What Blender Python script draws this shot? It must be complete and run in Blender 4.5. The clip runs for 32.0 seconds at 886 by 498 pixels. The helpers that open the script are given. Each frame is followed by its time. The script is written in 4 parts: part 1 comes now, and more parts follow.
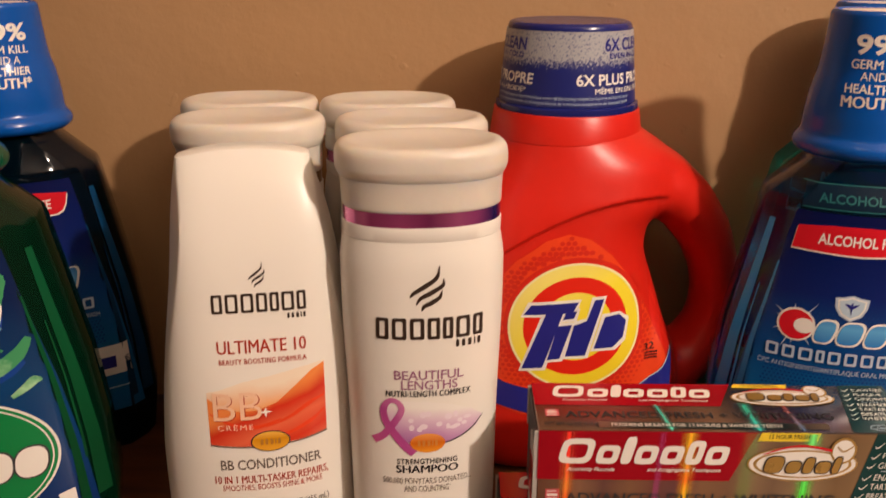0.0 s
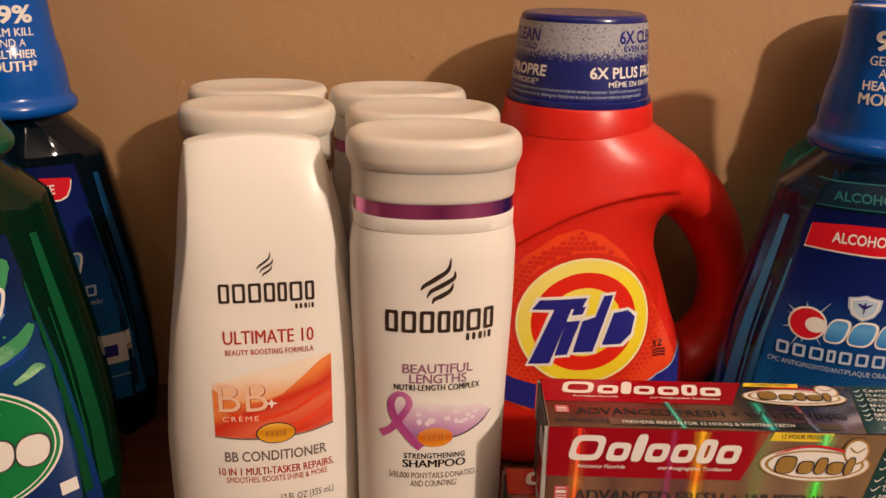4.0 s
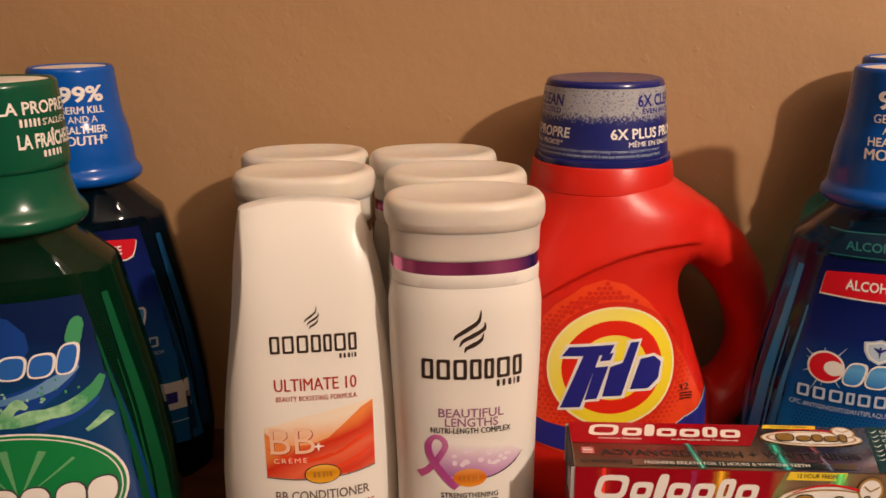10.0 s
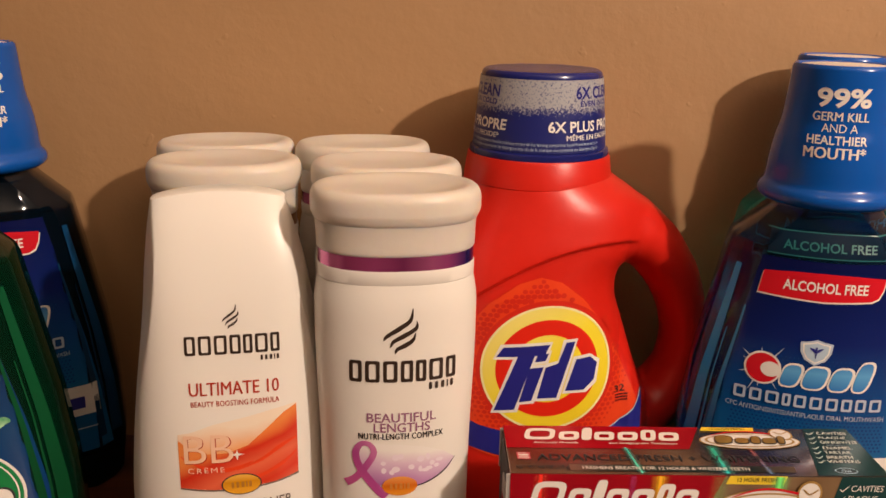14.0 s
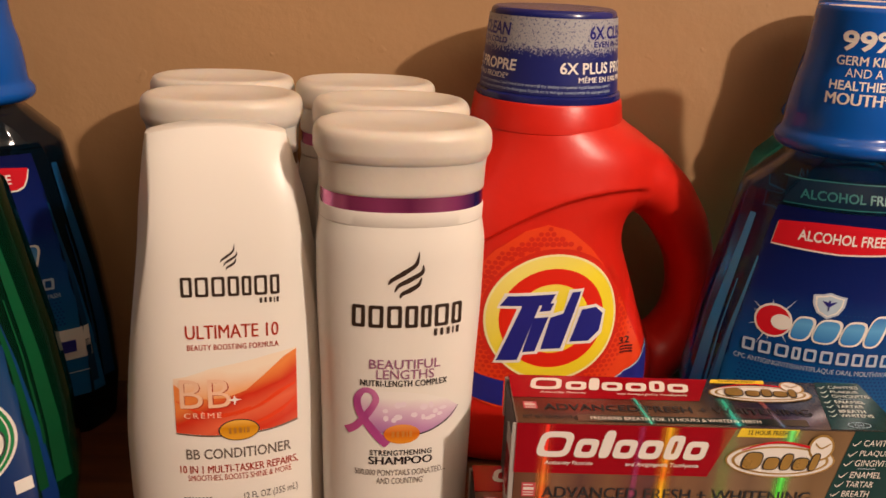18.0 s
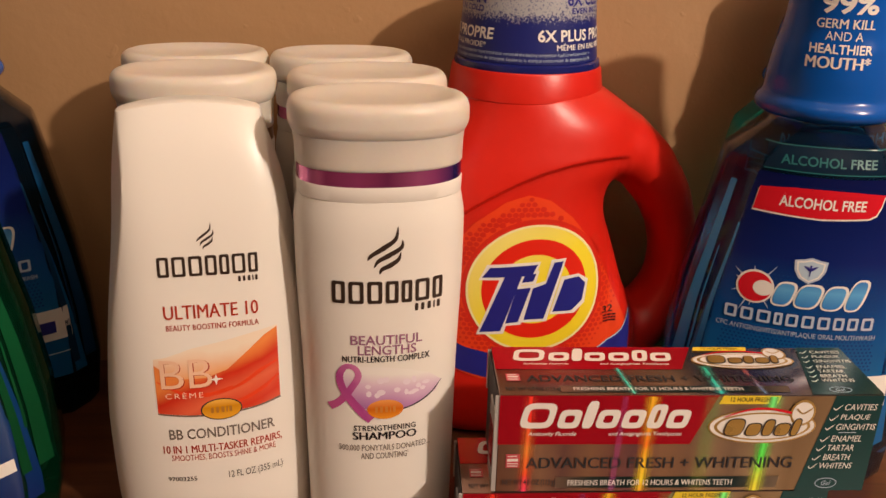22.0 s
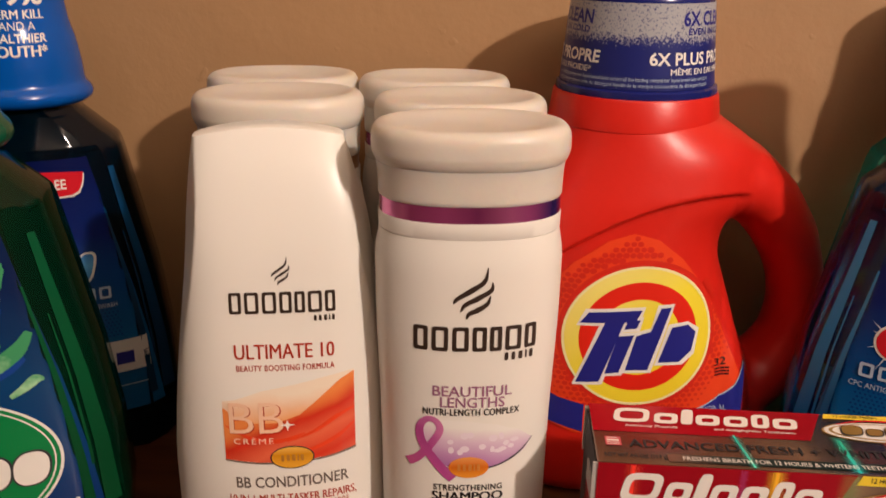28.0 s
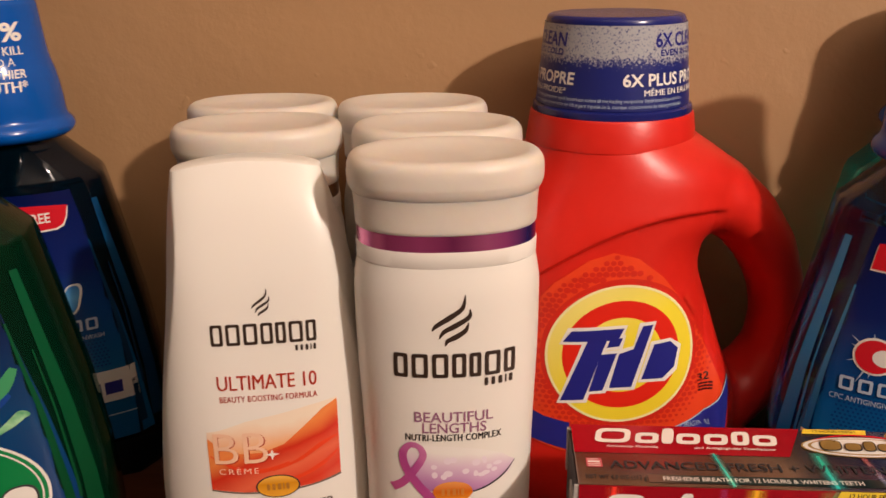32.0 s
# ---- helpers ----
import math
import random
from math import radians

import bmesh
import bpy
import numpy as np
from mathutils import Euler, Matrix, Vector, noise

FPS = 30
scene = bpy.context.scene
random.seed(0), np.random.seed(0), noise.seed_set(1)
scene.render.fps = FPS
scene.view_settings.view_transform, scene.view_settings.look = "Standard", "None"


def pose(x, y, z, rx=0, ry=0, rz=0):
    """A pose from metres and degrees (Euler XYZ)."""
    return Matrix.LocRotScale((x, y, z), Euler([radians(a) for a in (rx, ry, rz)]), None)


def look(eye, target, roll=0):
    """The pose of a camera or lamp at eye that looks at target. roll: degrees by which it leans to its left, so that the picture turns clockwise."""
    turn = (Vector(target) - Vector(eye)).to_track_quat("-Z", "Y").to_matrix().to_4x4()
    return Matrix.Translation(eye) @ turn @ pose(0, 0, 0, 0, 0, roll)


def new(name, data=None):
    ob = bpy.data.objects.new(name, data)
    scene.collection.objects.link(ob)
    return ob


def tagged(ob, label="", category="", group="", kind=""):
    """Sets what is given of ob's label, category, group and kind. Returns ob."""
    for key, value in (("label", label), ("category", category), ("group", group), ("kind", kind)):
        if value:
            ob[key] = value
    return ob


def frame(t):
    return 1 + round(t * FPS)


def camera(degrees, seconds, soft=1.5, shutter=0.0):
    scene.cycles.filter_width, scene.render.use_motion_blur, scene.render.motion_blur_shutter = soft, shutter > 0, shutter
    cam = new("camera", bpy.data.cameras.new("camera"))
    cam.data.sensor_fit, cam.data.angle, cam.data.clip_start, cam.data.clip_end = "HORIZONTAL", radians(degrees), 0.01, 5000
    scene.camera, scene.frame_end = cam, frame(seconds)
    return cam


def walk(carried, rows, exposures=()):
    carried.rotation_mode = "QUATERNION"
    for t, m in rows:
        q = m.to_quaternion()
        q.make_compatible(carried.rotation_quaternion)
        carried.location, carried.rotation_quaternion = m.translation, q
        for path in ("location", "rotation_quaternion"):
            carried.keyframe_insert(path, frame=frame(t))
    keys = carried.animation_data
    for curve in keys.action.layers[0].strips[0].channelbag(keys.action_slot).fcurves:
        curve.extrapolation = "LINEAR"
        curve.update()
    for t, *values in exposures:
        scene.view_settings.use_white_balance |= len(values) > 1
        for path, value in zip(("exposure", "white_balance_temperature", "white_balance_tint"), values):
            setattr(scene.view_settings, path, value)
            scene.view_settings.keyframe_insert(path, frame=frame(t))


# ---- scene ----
cam = camera(54.9, 32.0, shutter=0.9)
PATH = [
    (0, (0.0039, 0.0272, 0.3141), (-0.0079, 1.917, -0.3377), 0.09),
    (0.5, (0.0076, 0.0243, 0.3203), (-0.0086, 1.919, -0.3206), -0.29),
    (1, (0.0044, 0.0202, 0.3194), (-0.0385, 1.915, -0.3224), -0.55),
    (1.5, (0.001, 0.0226, 0.3136), (-0.0312, 1.915, -0.3238), -0.06),
    (2, (0.0016, 0.023, 0.3133), (-0.0197, 1.914, -0.3328), 0.38),
    (2.5, (-0.002, 0.0282, 0.3088), (-0.0034, 1.913, -0.3573), 1.12),
    (4.5, (-0.0036, 0.0321, 0.3122), (-0.0071, 1.922, -0.3481), 1.12),
    (5, (-0.0039, 0.0241, 0.3138), (-0.0341, 1.918, -0.3294), 0.97),
    (5.5, (-0.0016, 0.0159, 0.3182), (-0.0733, 1.916, -0.3013), 0.46),
    (6, (0.0029, 0.0018, 0.3262), (-0.1193, 1.912, -0.2517), -0.6),
    (6.5, (0.0056, -0.0026, 0.3304), (-0.1313, 1.914, -0.2231), -1.22),
    (7, (0.0056, -0.004, 0.3306), (-0.1374, 1.914, -0.2172), -1.31),
    (7.5, (0.0052, -0.0031, 0.3296), (-0.134, 1.914, -0.219), -1.18),
    (8, (0.0056, -0.0019, 0.3289), (-0.1297, 1.915, -0.2264), -1.06),
    (8.5, (0.0058, -0.001, 0.3294), (-0.124, 1.913, -0.2376), -1.06),
    (9, (0.0053, -0.0006, 0.3283), (-0.1184, 1.912, -0.2398), -0.93),
    (9.5, (0.0051, -0.0007, 0.328), (-0.1184, 1.913, -0.2417), -0.88),
    (10, (0.0051, 0.0006, 0.3277), (-0.109, 1.915, -0.2409), -0.76),
    (10.5, (0.0075, 0.005, 0.3292), (-0.0549, 1.932, -0.2047), -0.71),
    (11, (0.0067, 0.0101, 0.3262), (0.005, 1.947, -0.1754), -0.22),
    (11.5, (0.0043, 0.0181, 0.3213), (0.0207, 1.944, -0.2123), 0.55),
    (12, (0.0051, 0.0224, 0.3207), (0.0592, 1.947, -0.2182), 0.93),
    (12.5, (0.0015, 0.0292, 0.3153), (0.0663, 1.941, -0.2684), 1.37),
    (13, (0.0013, 0.0285, 0.3159), (0.064, 1.938, -0.2756), 1.45),
    (13.5, (0.0024, 0.0247, 0.3163), (0.0539, 1.938, -0.2594), 1.32),
    (14, (0.0033, 0.0231, 0.3183), (0.055, 1.94, -0.249), 1.1),
    (14.5, (0.0036, 0.0227, 0.3191), (0.0552, 1.941, -0.2379), 0.99),
    (16.5, (0.0038, 0.0259, 0.3169), (0.0839, 1.942, -0.2502), 1.58),
    (17, (0.0001, 0.0328, 0.3115), (0.0858, 1.934, -0.3091), 2.09),
    (17.5, (-0.0047, 0.0376, 0.3052), (0.0834, 1.925, -0.3502), 2.93),
    (18, (-0.0044, 0.0362, 0.3071), (0.0732, 1.922, -0.3564), 2.35),
    (18.5, (-0.0042, 0.0345, 0.3109), (0.0533, 1.915, -0.3686), 0.99),
    (19, (-0.003, 0.035, 0.312), (0.0596, 1.911, -0.3797), 0.74),
    (19.5, (-0.002, 0.038, 0.3107), (0.0829, 1.916, -0.3774), 1.47),
    (20, (-0.0006, 0.0358, 0.3128), (0.0815, 1.913, -0.3727), 0.98),
    (20.5, (-0.0012, 0.0378, 0.3115), (0.084, 1.913, -0.3843), 1.27),
    (21, (-0.0026, 0.0393, 0.3095), (0.0916, 1.905, -0.4093), 1.71),
    (21.5, (-0.0011, 0.0406, 0.3077), (0.1027, 1.9, -0.4203), 1.85),
    (22, (-0.0009, 0.0406, 0.3086), (0.1086, 1.898, -0.4247), 1.46),
    (22.5, (-0.0006, 0.043, 0.3083), (0.122, 1.931, -0.3397), 2.16),
    (23, (0.0027, 0.0672, 0.3114), (0.0421, 1.964, -0.316), -1.05),
    (23.5, (0.0063, 0.0929, 0.3041), (-0.0996, 1.971, -0.3534), -1.36),
    (24, (0.0079, 0.0902, 0.304), (-0.1268, 1.964, -0.357), -0.91),
    (24.5, (0.0084, 0.0857, 0.3074), (-0.1334, 1.962, -0.3465), -1.43),
    (25, (0.0123, 0.0657, 0.3183), (-0.1526, 1.945, -0.3189), -2.07),
    (25.5, (0.0096, 0.0706, 0.3135), (-0.1297, 1.945, -0.3463), -1.24),
    (27.5, (0.0071, 0.0699, 0.3103), (-0.125, 1.965, -0.3248), -0.25),
    (28, (0.001, 0.078, 0.3013), (-0.113, 1.959, -0.3801), 0.73),
    (28.5, (0.0011, 0.0794, 0.3012), (-0.1011, 1.957, -0.3952), 1.19),
    (29, (0.0013, 0.0788, 0.3012), (-0.0933, 1.956, -0.3932), 1.44),
    (29.5, (0.0019, 0.0805, 0.3012), (-0.0868, 1.959, -0.3949), 1.51),
    (30, (0.0031, 0.0782, 0.3024), (-0.081, 1.959, -0.3836), 1.43),
    (30.5, (0.0022, 0.089, 0.2971), (-0.0554, 1.964, -0.4062), 1.44),
    (31, (0.0039, 0.0858, 0.3006), (-0.0689, 1.968, -0.3799), 0.6),
    (31.5, (0.0095, 0.0838, 0.3086), (-0.0753, 1.97, -0.3625), -0.53),
    (32, (0.0096, 0.0777, 0.3103), (-0.0993, 1.963, -0.3526), -0.74),
]
EXPOSURES = [(0, 0.0, 6600, 10), (2.5, -0.02, 6600, 10), (5, -0.08, 6650, 10), (7, -0.14, 6650, 10), (10, -0.08, 6650, 10), (12, -0.02, 6700, 10), (17, -0.03, 6650, 10), (22.5, -0.05, 6650, 10), (23.5, -0.26, 6500, 10), (25.5, -0.24, 6500, 10), (27.5, -0.06, 6300, 10), (32, 0.0, 6250, 10)]
walk(cam, [(t, look(eye, target, roll)) for t, eye, target, roll in PATH], EXPOSURES)

# ---- light ----
world = bpy.data.worlds.new("world")
scene.world = world
world.use_nodes = True
world.node_tree.nodes["Background"].inputs[0].default_value = (1.0, 0.82, 0.65, 1)
world.node_tree.nodes["Background"].inputs[1].default_value = 0.01


def lamp(name, eye, watts, radius, colour):
    data = bpy.data.lights.new(name, "POINT")
    data.energy, data.shadow_soft_size, data.color = watts, radius, colour
    ob = new(name, data)
    ob.location = eye
    return ob


lamp("lamp_key", (1.19, -0.84, 1.19), 134.0, 0.04, (1.0, 0.795, 0.650))
lamp("lamp_ceiling", (-0.37, -0.51, 1.49), 4.0, 0.05, (1.0, 0.82, 0.68))

# ---- materials ----


def mat(name, colour, rough=0.5, metal=0.0, bump=0.0, scale=60.0, vary=0.08, trans=0.0, ior=1.45, coat=0.0, sss=0.0, blotch=0.0):
    m = bpy.data.materials.new(name)
    m.use_nodes = True
    nt = m.node_tree
    b = nt.nodes["Principled BSDF"]
    b.inputs["Roughness"].default_value = rough
    b.inputs["Metallic"].default_value = metal
    b.inputs["IOR"].default_value = ior
    b.inputs["Transmission Weight"].default_value = trans
    b.inputs["Coat Weight"].default_value = coat
    b.inputs["Coat Roughness"].default_value = 0.12
    if sss:
        b.inputs["Subsurface Weight"].default_value = sss
        b.inputs["Subsurface Radius"].default_value = (0.012, 0.009, 0.006)
        b.inputs["Subsurface Scale"].default_value = 0.5
    tc = nt.nodes.new("ShaderNodeTexCoord")
    if vary:
        n = nt.nodes.new("ShaderNodeTexNoise")
        n.inputs["Scale"].default_value = scale
        n.inputs["Detail"].default_value = 5.0
        nt.links.new(tc.outputs["Object"], n.inputs["Vector"])
        mx = nt.nodes.new("ShaderNodeMix")
        mx.data_type = "RGBA"
        mx.inputs["A"].default_value = (*[c * (1 - vary) for c in colour], 1)
        mx.inputs["B"].default_value = (*[min(1, c * (1 + vary)) for c in colour], 1)
        nt.links.new(n.outputs["Fac"], mx.inputs["Factor"])
        nt.links.new(mx.outputs["Result"], b.inputs["Base Color"])
        rr = nt.nodes.new("ShaderNodeMapRange")
        rr.inputs["To Min"].default_value, rr.inputs["To Max"].default_value = rough * 0.85, min(1, rough * 1.2)
        nt.links.new(n.outputs["Fac"], rr.inputs["Value"])
        nt.links.new(rr.outputs["Result"], b.inputs["Roughness"])
    else:
        b.inputs["Base Color"].default_value = (*colour, 1)
    if bump:
        n2 = nt.nodes.new("ShaderNodeTexNoise")
        n2.inputs["Scale"].default_value = scale * 4
        n2.inputs["Detail"].default_value = 6.0
        nt.links.new(tc.outputs["Object"], n2.inputs["Vector"])
        bp = nt.nodes.new("ShaderNodeBump")
        bp.inputs["Strength"].default_value = bump
        bp.inputs["Distance"].default_value = 0.002
        nt.links.new(n2.outputs["Fac"], bp.inputs["Height"])
        nt.links.new(bp.outputs["Normal"], b.inputs["Normal"])
    return m


def fade(name, stops, way, lo, hi, rough=0.3, metal=0.0, wobble=0.0, wscale=60.0):
    """Print or painted sheen whose colour runs along a direction of the thing, from lo to hi metres. stops: (place,
    colour).
    """
    m = mat(name, (0.5, 0.5, 0.5), rough, metal, vary=0.0)
    nt = m.node_tree
    b = nt.nodes["Principled BSDF"]
    tc = nt.nodes["Texture Coordinate"]
    dot = nt.nodes.new("ShaderNodeVectorMath")
    dot.operation = "DOT_PRODUCT"
    dot.inputs[1].default_value = way
    nt.links.new(tc.outputs["Object"], dot.inputs[0])
    val = dot.outputs["Value"]
    if wobble:
        n = nt.nodes.new("ShaderNodeTexNoise")
        n.inputs["Scale"].default_value = wscale
        n.inputs["Detail"].default_value = 3.0
        nt.links.new(tc.outputs["Object"], n.inputs["Vector"])
        ad = nt.nodes.new("ShaderNodeMath")
        ad.operation = "MULTIPLY_ADD"
        ad.inputs[1].default_value = wobble
        nt.links.new(n.outputs["Fac"], ad.inputs[0])
        nt.links.new(val, ad.inputs[2])
        val = ad.outputs[0]
    mr = nt.nodes.new("ShaderNodeMapRange")
    mr.inputs["From Min"].default_value, mr.inputs["From Max"].default_value = lo, hi
    nt.links.new(val, mr.inputs["Value"])
    cr = nt.nodes.new("ShaderNodeValToRGB")
    while len(cr.color_ramp.elements) < len(stops):
        cr.color_ramp.elements.new(0.5)
    for e, (p, c) in zip(cr.color_ramp.elements, stops):
        e.position, e.color = p, (*c, 1)
    nt.links.new(mr.outputs["Result"], cr.inputs["Fac"])
    nt.links.new(cr.outputs["Color"], b.inputs["Base Color"])
    return m


def speckle(name, low, high, z0, z1, rough=0.35):
    """Grey grains that thicken from z0 to z1 over a ground colour."""
    m = mat(name, low, rough, vary=0.0)
    nt = m.node_tree
    b = nt.nodes["Principled BSDF"]
    tc = nt.nodes["Texture Coordinate"]
    n = nt.nodes.new("ShaderNodeTexNoise")
    n.inputs["Scale"].default_value, n.inputs["Detail"].default_value = 900.0, 4.0
    nt.links.new(tc.outputs["Object"], n.inputs["Vector"])
    sx = nt.nodes.new("ShaderNodeSeparateXYZ")
    nt.links.new(tc.outputs["Object"], sx.inputs[0])
    mr = nt.nodes.new("ShaderNodeMapRange")
    mr.inputs["From Min"].default_value, mr.inputs["From Max"].default_value = z0, z1
    mr.inputs["To Min"].default_value, mr.inputs["To Max"].default_value = -0.35, 0.15
    nt.links.new(sx.outputs["Z"], mr.inputs["Value"])
    ad = nt.nodes.new("ShaderNodeMath")
    nt.links.new(n.outputs["Fac"], ad.inputs[0])
    nt.links.new(mr.outputs["Result"], ad.inputs[1])
    cr = nt.nodes.new("ShaderNodeValToRGB")
    cr.color_ramp.elements[0].position, cr.color_ramp.elements[0].color = 0.42, (*low, 1)
    cr.color_ramp.elements[1].position, cr.color_ramp.elements[1].color = 0.62, (*high, 1)
    nt.links.new(ad.outputs[0], cr.inputs["Fac"])
    nt.links.new(cr.outputs["Color"], b.inputs["Base Color"])
    return m


def wall_paint():
    m = mat("wall_paint", (0.395, 0.231, 0.112), 0.58, bump=0.0, scale=6, vary=0.11)
    nt = m.node_tree
    b = nt.nodes["Principled BSDF"]
    tc = nt.nodes["Texture Coordinate"]
    big = nt.nodes.new("ShaderNodeTexNoise")
    big.inputs["Scale"].default_value, big.inputs["Detail"].default_value = 28.0, 5.0
    fine = nt.nodes.new("ShaderNodeTexNoise")
    fine.inputs["Scale"].default_value, fine.inputs["Detail"].default_value = 330.0, 3.0
    for n in (big, fine):
        nt.links.new(tc.outputs["Object"], n.inputs["Vector"])
    b1, b2 = nt.nodes.new("ShaderNodeBump"), nt.nodes.new("ShaderNodeBump")
    b1.inputs["Strength"].default_value, b1.inputs["Distance"].default_value = 0.36, 0.004
    b2.inputs["Strength"].default_value, b2.inputs["Distance"].default_value = 0.22, 0.0006
    nt.links.new(big.outputs["Fac"], b1.inputs["Height"])
    nt.links.new(fine.outputs["Fac"], b2.inputs["Height"])
    nt.links.new(b1.outputs["Normal"], b2.inputs["Normal"])
    pit = nt.nodes.new("ShaderNodeTexNoise")
    pit.inputs["Scale"].default_value, pit.inputs["Detail"].default_value = 75.0, 2.0
    nt.links.new(tc.outputs["Object"], pit.inputs["Vector"])
    edge = nt.nodes.new("ShaderNodeMapRange")
    edge.inputs["From Min"].default_value, edge.inputs["From Max"].default_value = 0.71, 0.80
    nt.links.new(pit.outputs["Fac"], edge.inputs["Value"])
    b3 = nt.nodes.new("ShaderNodeBump")
    b3.inputs["Strength"].default_value, b3.inputs["Distance"].default_value = 0.5, 0.0006
    nt.links.new(edge.outputs["Result"], b3.inputs["Height"])
    nt.links.new(b2.outputs["Normal"], b3.inputs["Normal"])
    nt.links.new(b3.outputs["Normal"], b.inputs["Normal"])
    return m


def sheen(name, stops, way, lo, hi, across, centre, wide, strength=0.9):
    """A painted glint of diffracted light on foil: colour runs along one direction, cover falls off across the other.
    """
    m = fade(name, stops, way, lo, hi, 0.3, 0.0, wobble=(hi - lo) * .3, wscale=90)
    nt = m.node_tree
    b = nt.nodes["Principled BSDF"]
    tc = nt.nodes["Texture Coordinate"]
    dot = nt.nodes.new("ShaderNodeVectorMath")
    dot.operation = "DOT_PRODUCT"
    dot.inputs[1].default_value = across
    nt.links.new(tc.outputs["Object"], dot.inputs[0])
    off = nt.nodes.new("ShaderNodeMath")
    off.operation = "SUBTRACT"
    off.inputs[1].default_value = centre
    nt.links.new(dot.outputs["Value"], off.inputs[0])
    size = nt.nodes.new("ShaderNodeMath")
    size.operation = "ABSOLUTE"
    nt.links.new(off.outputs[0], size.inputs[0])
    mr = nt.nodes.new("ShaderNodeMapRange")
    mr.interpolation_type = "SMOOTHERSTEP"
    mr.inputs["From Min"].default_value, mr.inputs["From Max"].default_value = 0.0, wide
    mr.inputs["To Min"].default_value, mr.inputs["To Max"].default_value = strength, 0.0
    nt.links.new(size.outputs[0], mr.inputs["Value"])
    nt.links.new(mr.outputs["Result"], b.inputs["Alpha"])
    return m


def wood_grain():
    m = mat("table_wood", (0.2, 0.08, 0.03), 0.35, vary=0.0)
    nt = m.node_tree
    b = nt.nodes["Principled BSDF"]
    tc = nt.nodes["Texture Coordinate"]
    mp = nt.nodes.new("ShaderNodeMapping")
    mp.inputs["Scale"].default_value = (3.0, 40.0, 40.0)
    n = nt.nodes.new("ShaderNodeTexNoise")
    n.inputs["Scale"].default_value, n.inputs["Detail"].default_value, n.inputs["Distortion"].default_value = 2.0, 8.0, 0.6
    cr = nt.nodes.new("ShaderNodeValToRGB")
    cr.color_ramp.elements[0].position, cr.color_ramp.elements[0].color = 0.3, (0.05, 0.017, 0.008, 1)
    cr.color_ramp.elements[1].position, cr.color_ramp.elements[1].color = 0.75, (0.17, 0.065, 0.026, 1)
    nt.links.new(tc.outputs["Object"], mp.inputs["Vector"])
    nt.links.new(mp.outputs["Vector"], n.inputs["Vector"])
    nt.links.new(n.outputs["Fac"], cr.inputs["Fac"])
    nt.links.new(cr.outputs["Color"], b.inputs["Base Color"])
    return m


WALL, WOOD = wall_paint(), wood_grain()
CEIL = mat("ceiling_paint", (0.7, 0.65, 0.58), 0.9)
WHITE = mat("white_plastic", (0.78, 0.755, 0.70), 0.33, sss=0.06, vary=0.015, scale=9)
FROST = mat("frosted_plastic", (0.66, 0.615, 0.55), 0.36, sss=0.8, vary=0.12, scale=34, bump=0.10)
PURPLE = fade("purple_foil", ((0.0, (0.30, 0.05, 0.16)), (0.03, (0.78, 0.22, 0.48)), (0.13, (0.74, 0.20, 0.44)), (0.17, (0.42, 0.07, 0.22)), (0.35, (0.46, 0.08, 0.25)), (0.52, (0.24, 0.035, 0.14)), (0.70, (0.50, 0.12, 0.30)), (0.80, (0.38, 0.07, 0.26)), (0.93, (0.05, 0.02, 0.16))), (1, 0, 0), -.038, .038, 0.24, 0.6)
BRONZE = mat("bronze_foil", (0.32, 0.17, 0.07), 0.3, metal=0.8, vary=0.05)
RED = mat("red_plastic", (0.62, 0.016, 0.008), 0.34, bump=0.03, scale=120, vary=0.05)
NAVY = mat("navy_plastic", (0.012, 0.017, 0.145), 0.22, vary=0.05)
SLEEVE = speckle("cap_sleeve_print", (0.013, 0.020, 0.155), (0.36, 0.37, 0.40), 0.2500, 0.2600)
BLUECAP = mat("blue_plastic", (0.002, 0.085, 0.42), 0.2, vary=0.05)
GREENCAP = mat("green_plastic", (0.002, 0.078, 0.040), 0.2, vary=0.05)
BLUELIQ = mat("blue_liquid_plastic", (0.003, 0.17, 0.42), 0.04, trans=0.95, ior=1.36, vary=0.0)
TEALLIQ = mat("teal_liquid_plastic", (0.006, 0.40, 0.36), 0.04, trans=0.80, ior=1.36, vary=0.0)
STRIP = mat("dark_teal_print", (0.005, 0.018, 0.040), 0.10, vary=0.05)
STRIP_INK = mat("dim_teal_ink", (0.010, 0.125, 0.135), 0.3, vary=0.05)
# Blue liquid darkened to stand for the shade over the left bottle.
BLUELIQ_SHADED = mat("blue_liquid_plastic_shaded", (0.001, 0.020, 0.050), 0.05, trans=0.85, ior=1.36, vary=0.0)
GREENLIQ = mat("green_liquid_plastic", (0.002, 0.075, 0.032), 0.05, trans=0.82, ior=1.36, vary=0.0)
# Light refracted through the bottles' slanting corners, painted as coloured streaks.
STREAK_BLUE = fade("facet_streak_blue", ((0.0, (0.004, 0.12, 0.40)), (0.5, (0.010, 0.24, 0.66)), (1.0, (0.03, 0.32, 0.74))), (0, 0, 1), .06, .165, .15)
# Shaded copy of the blue streaks, for the same bottle.
STREAK_SHADED = fade("facet_streak_shaded", ((0.0, (0.003, 0.035, 0.10)), (1.0, (0.004, 0.05, 0.14))), (0, 0, 1), .06, .165, .15)
STREAK_GREEN = fade("facet_streak_green", ((0.0, (0.003, 0.055, 0.018)), (0.5, (0.003, 0.075, 0.025)), (1.0, (0.003, 0.080, 0.030))), (0, 0, 1), .06, .165, .15)
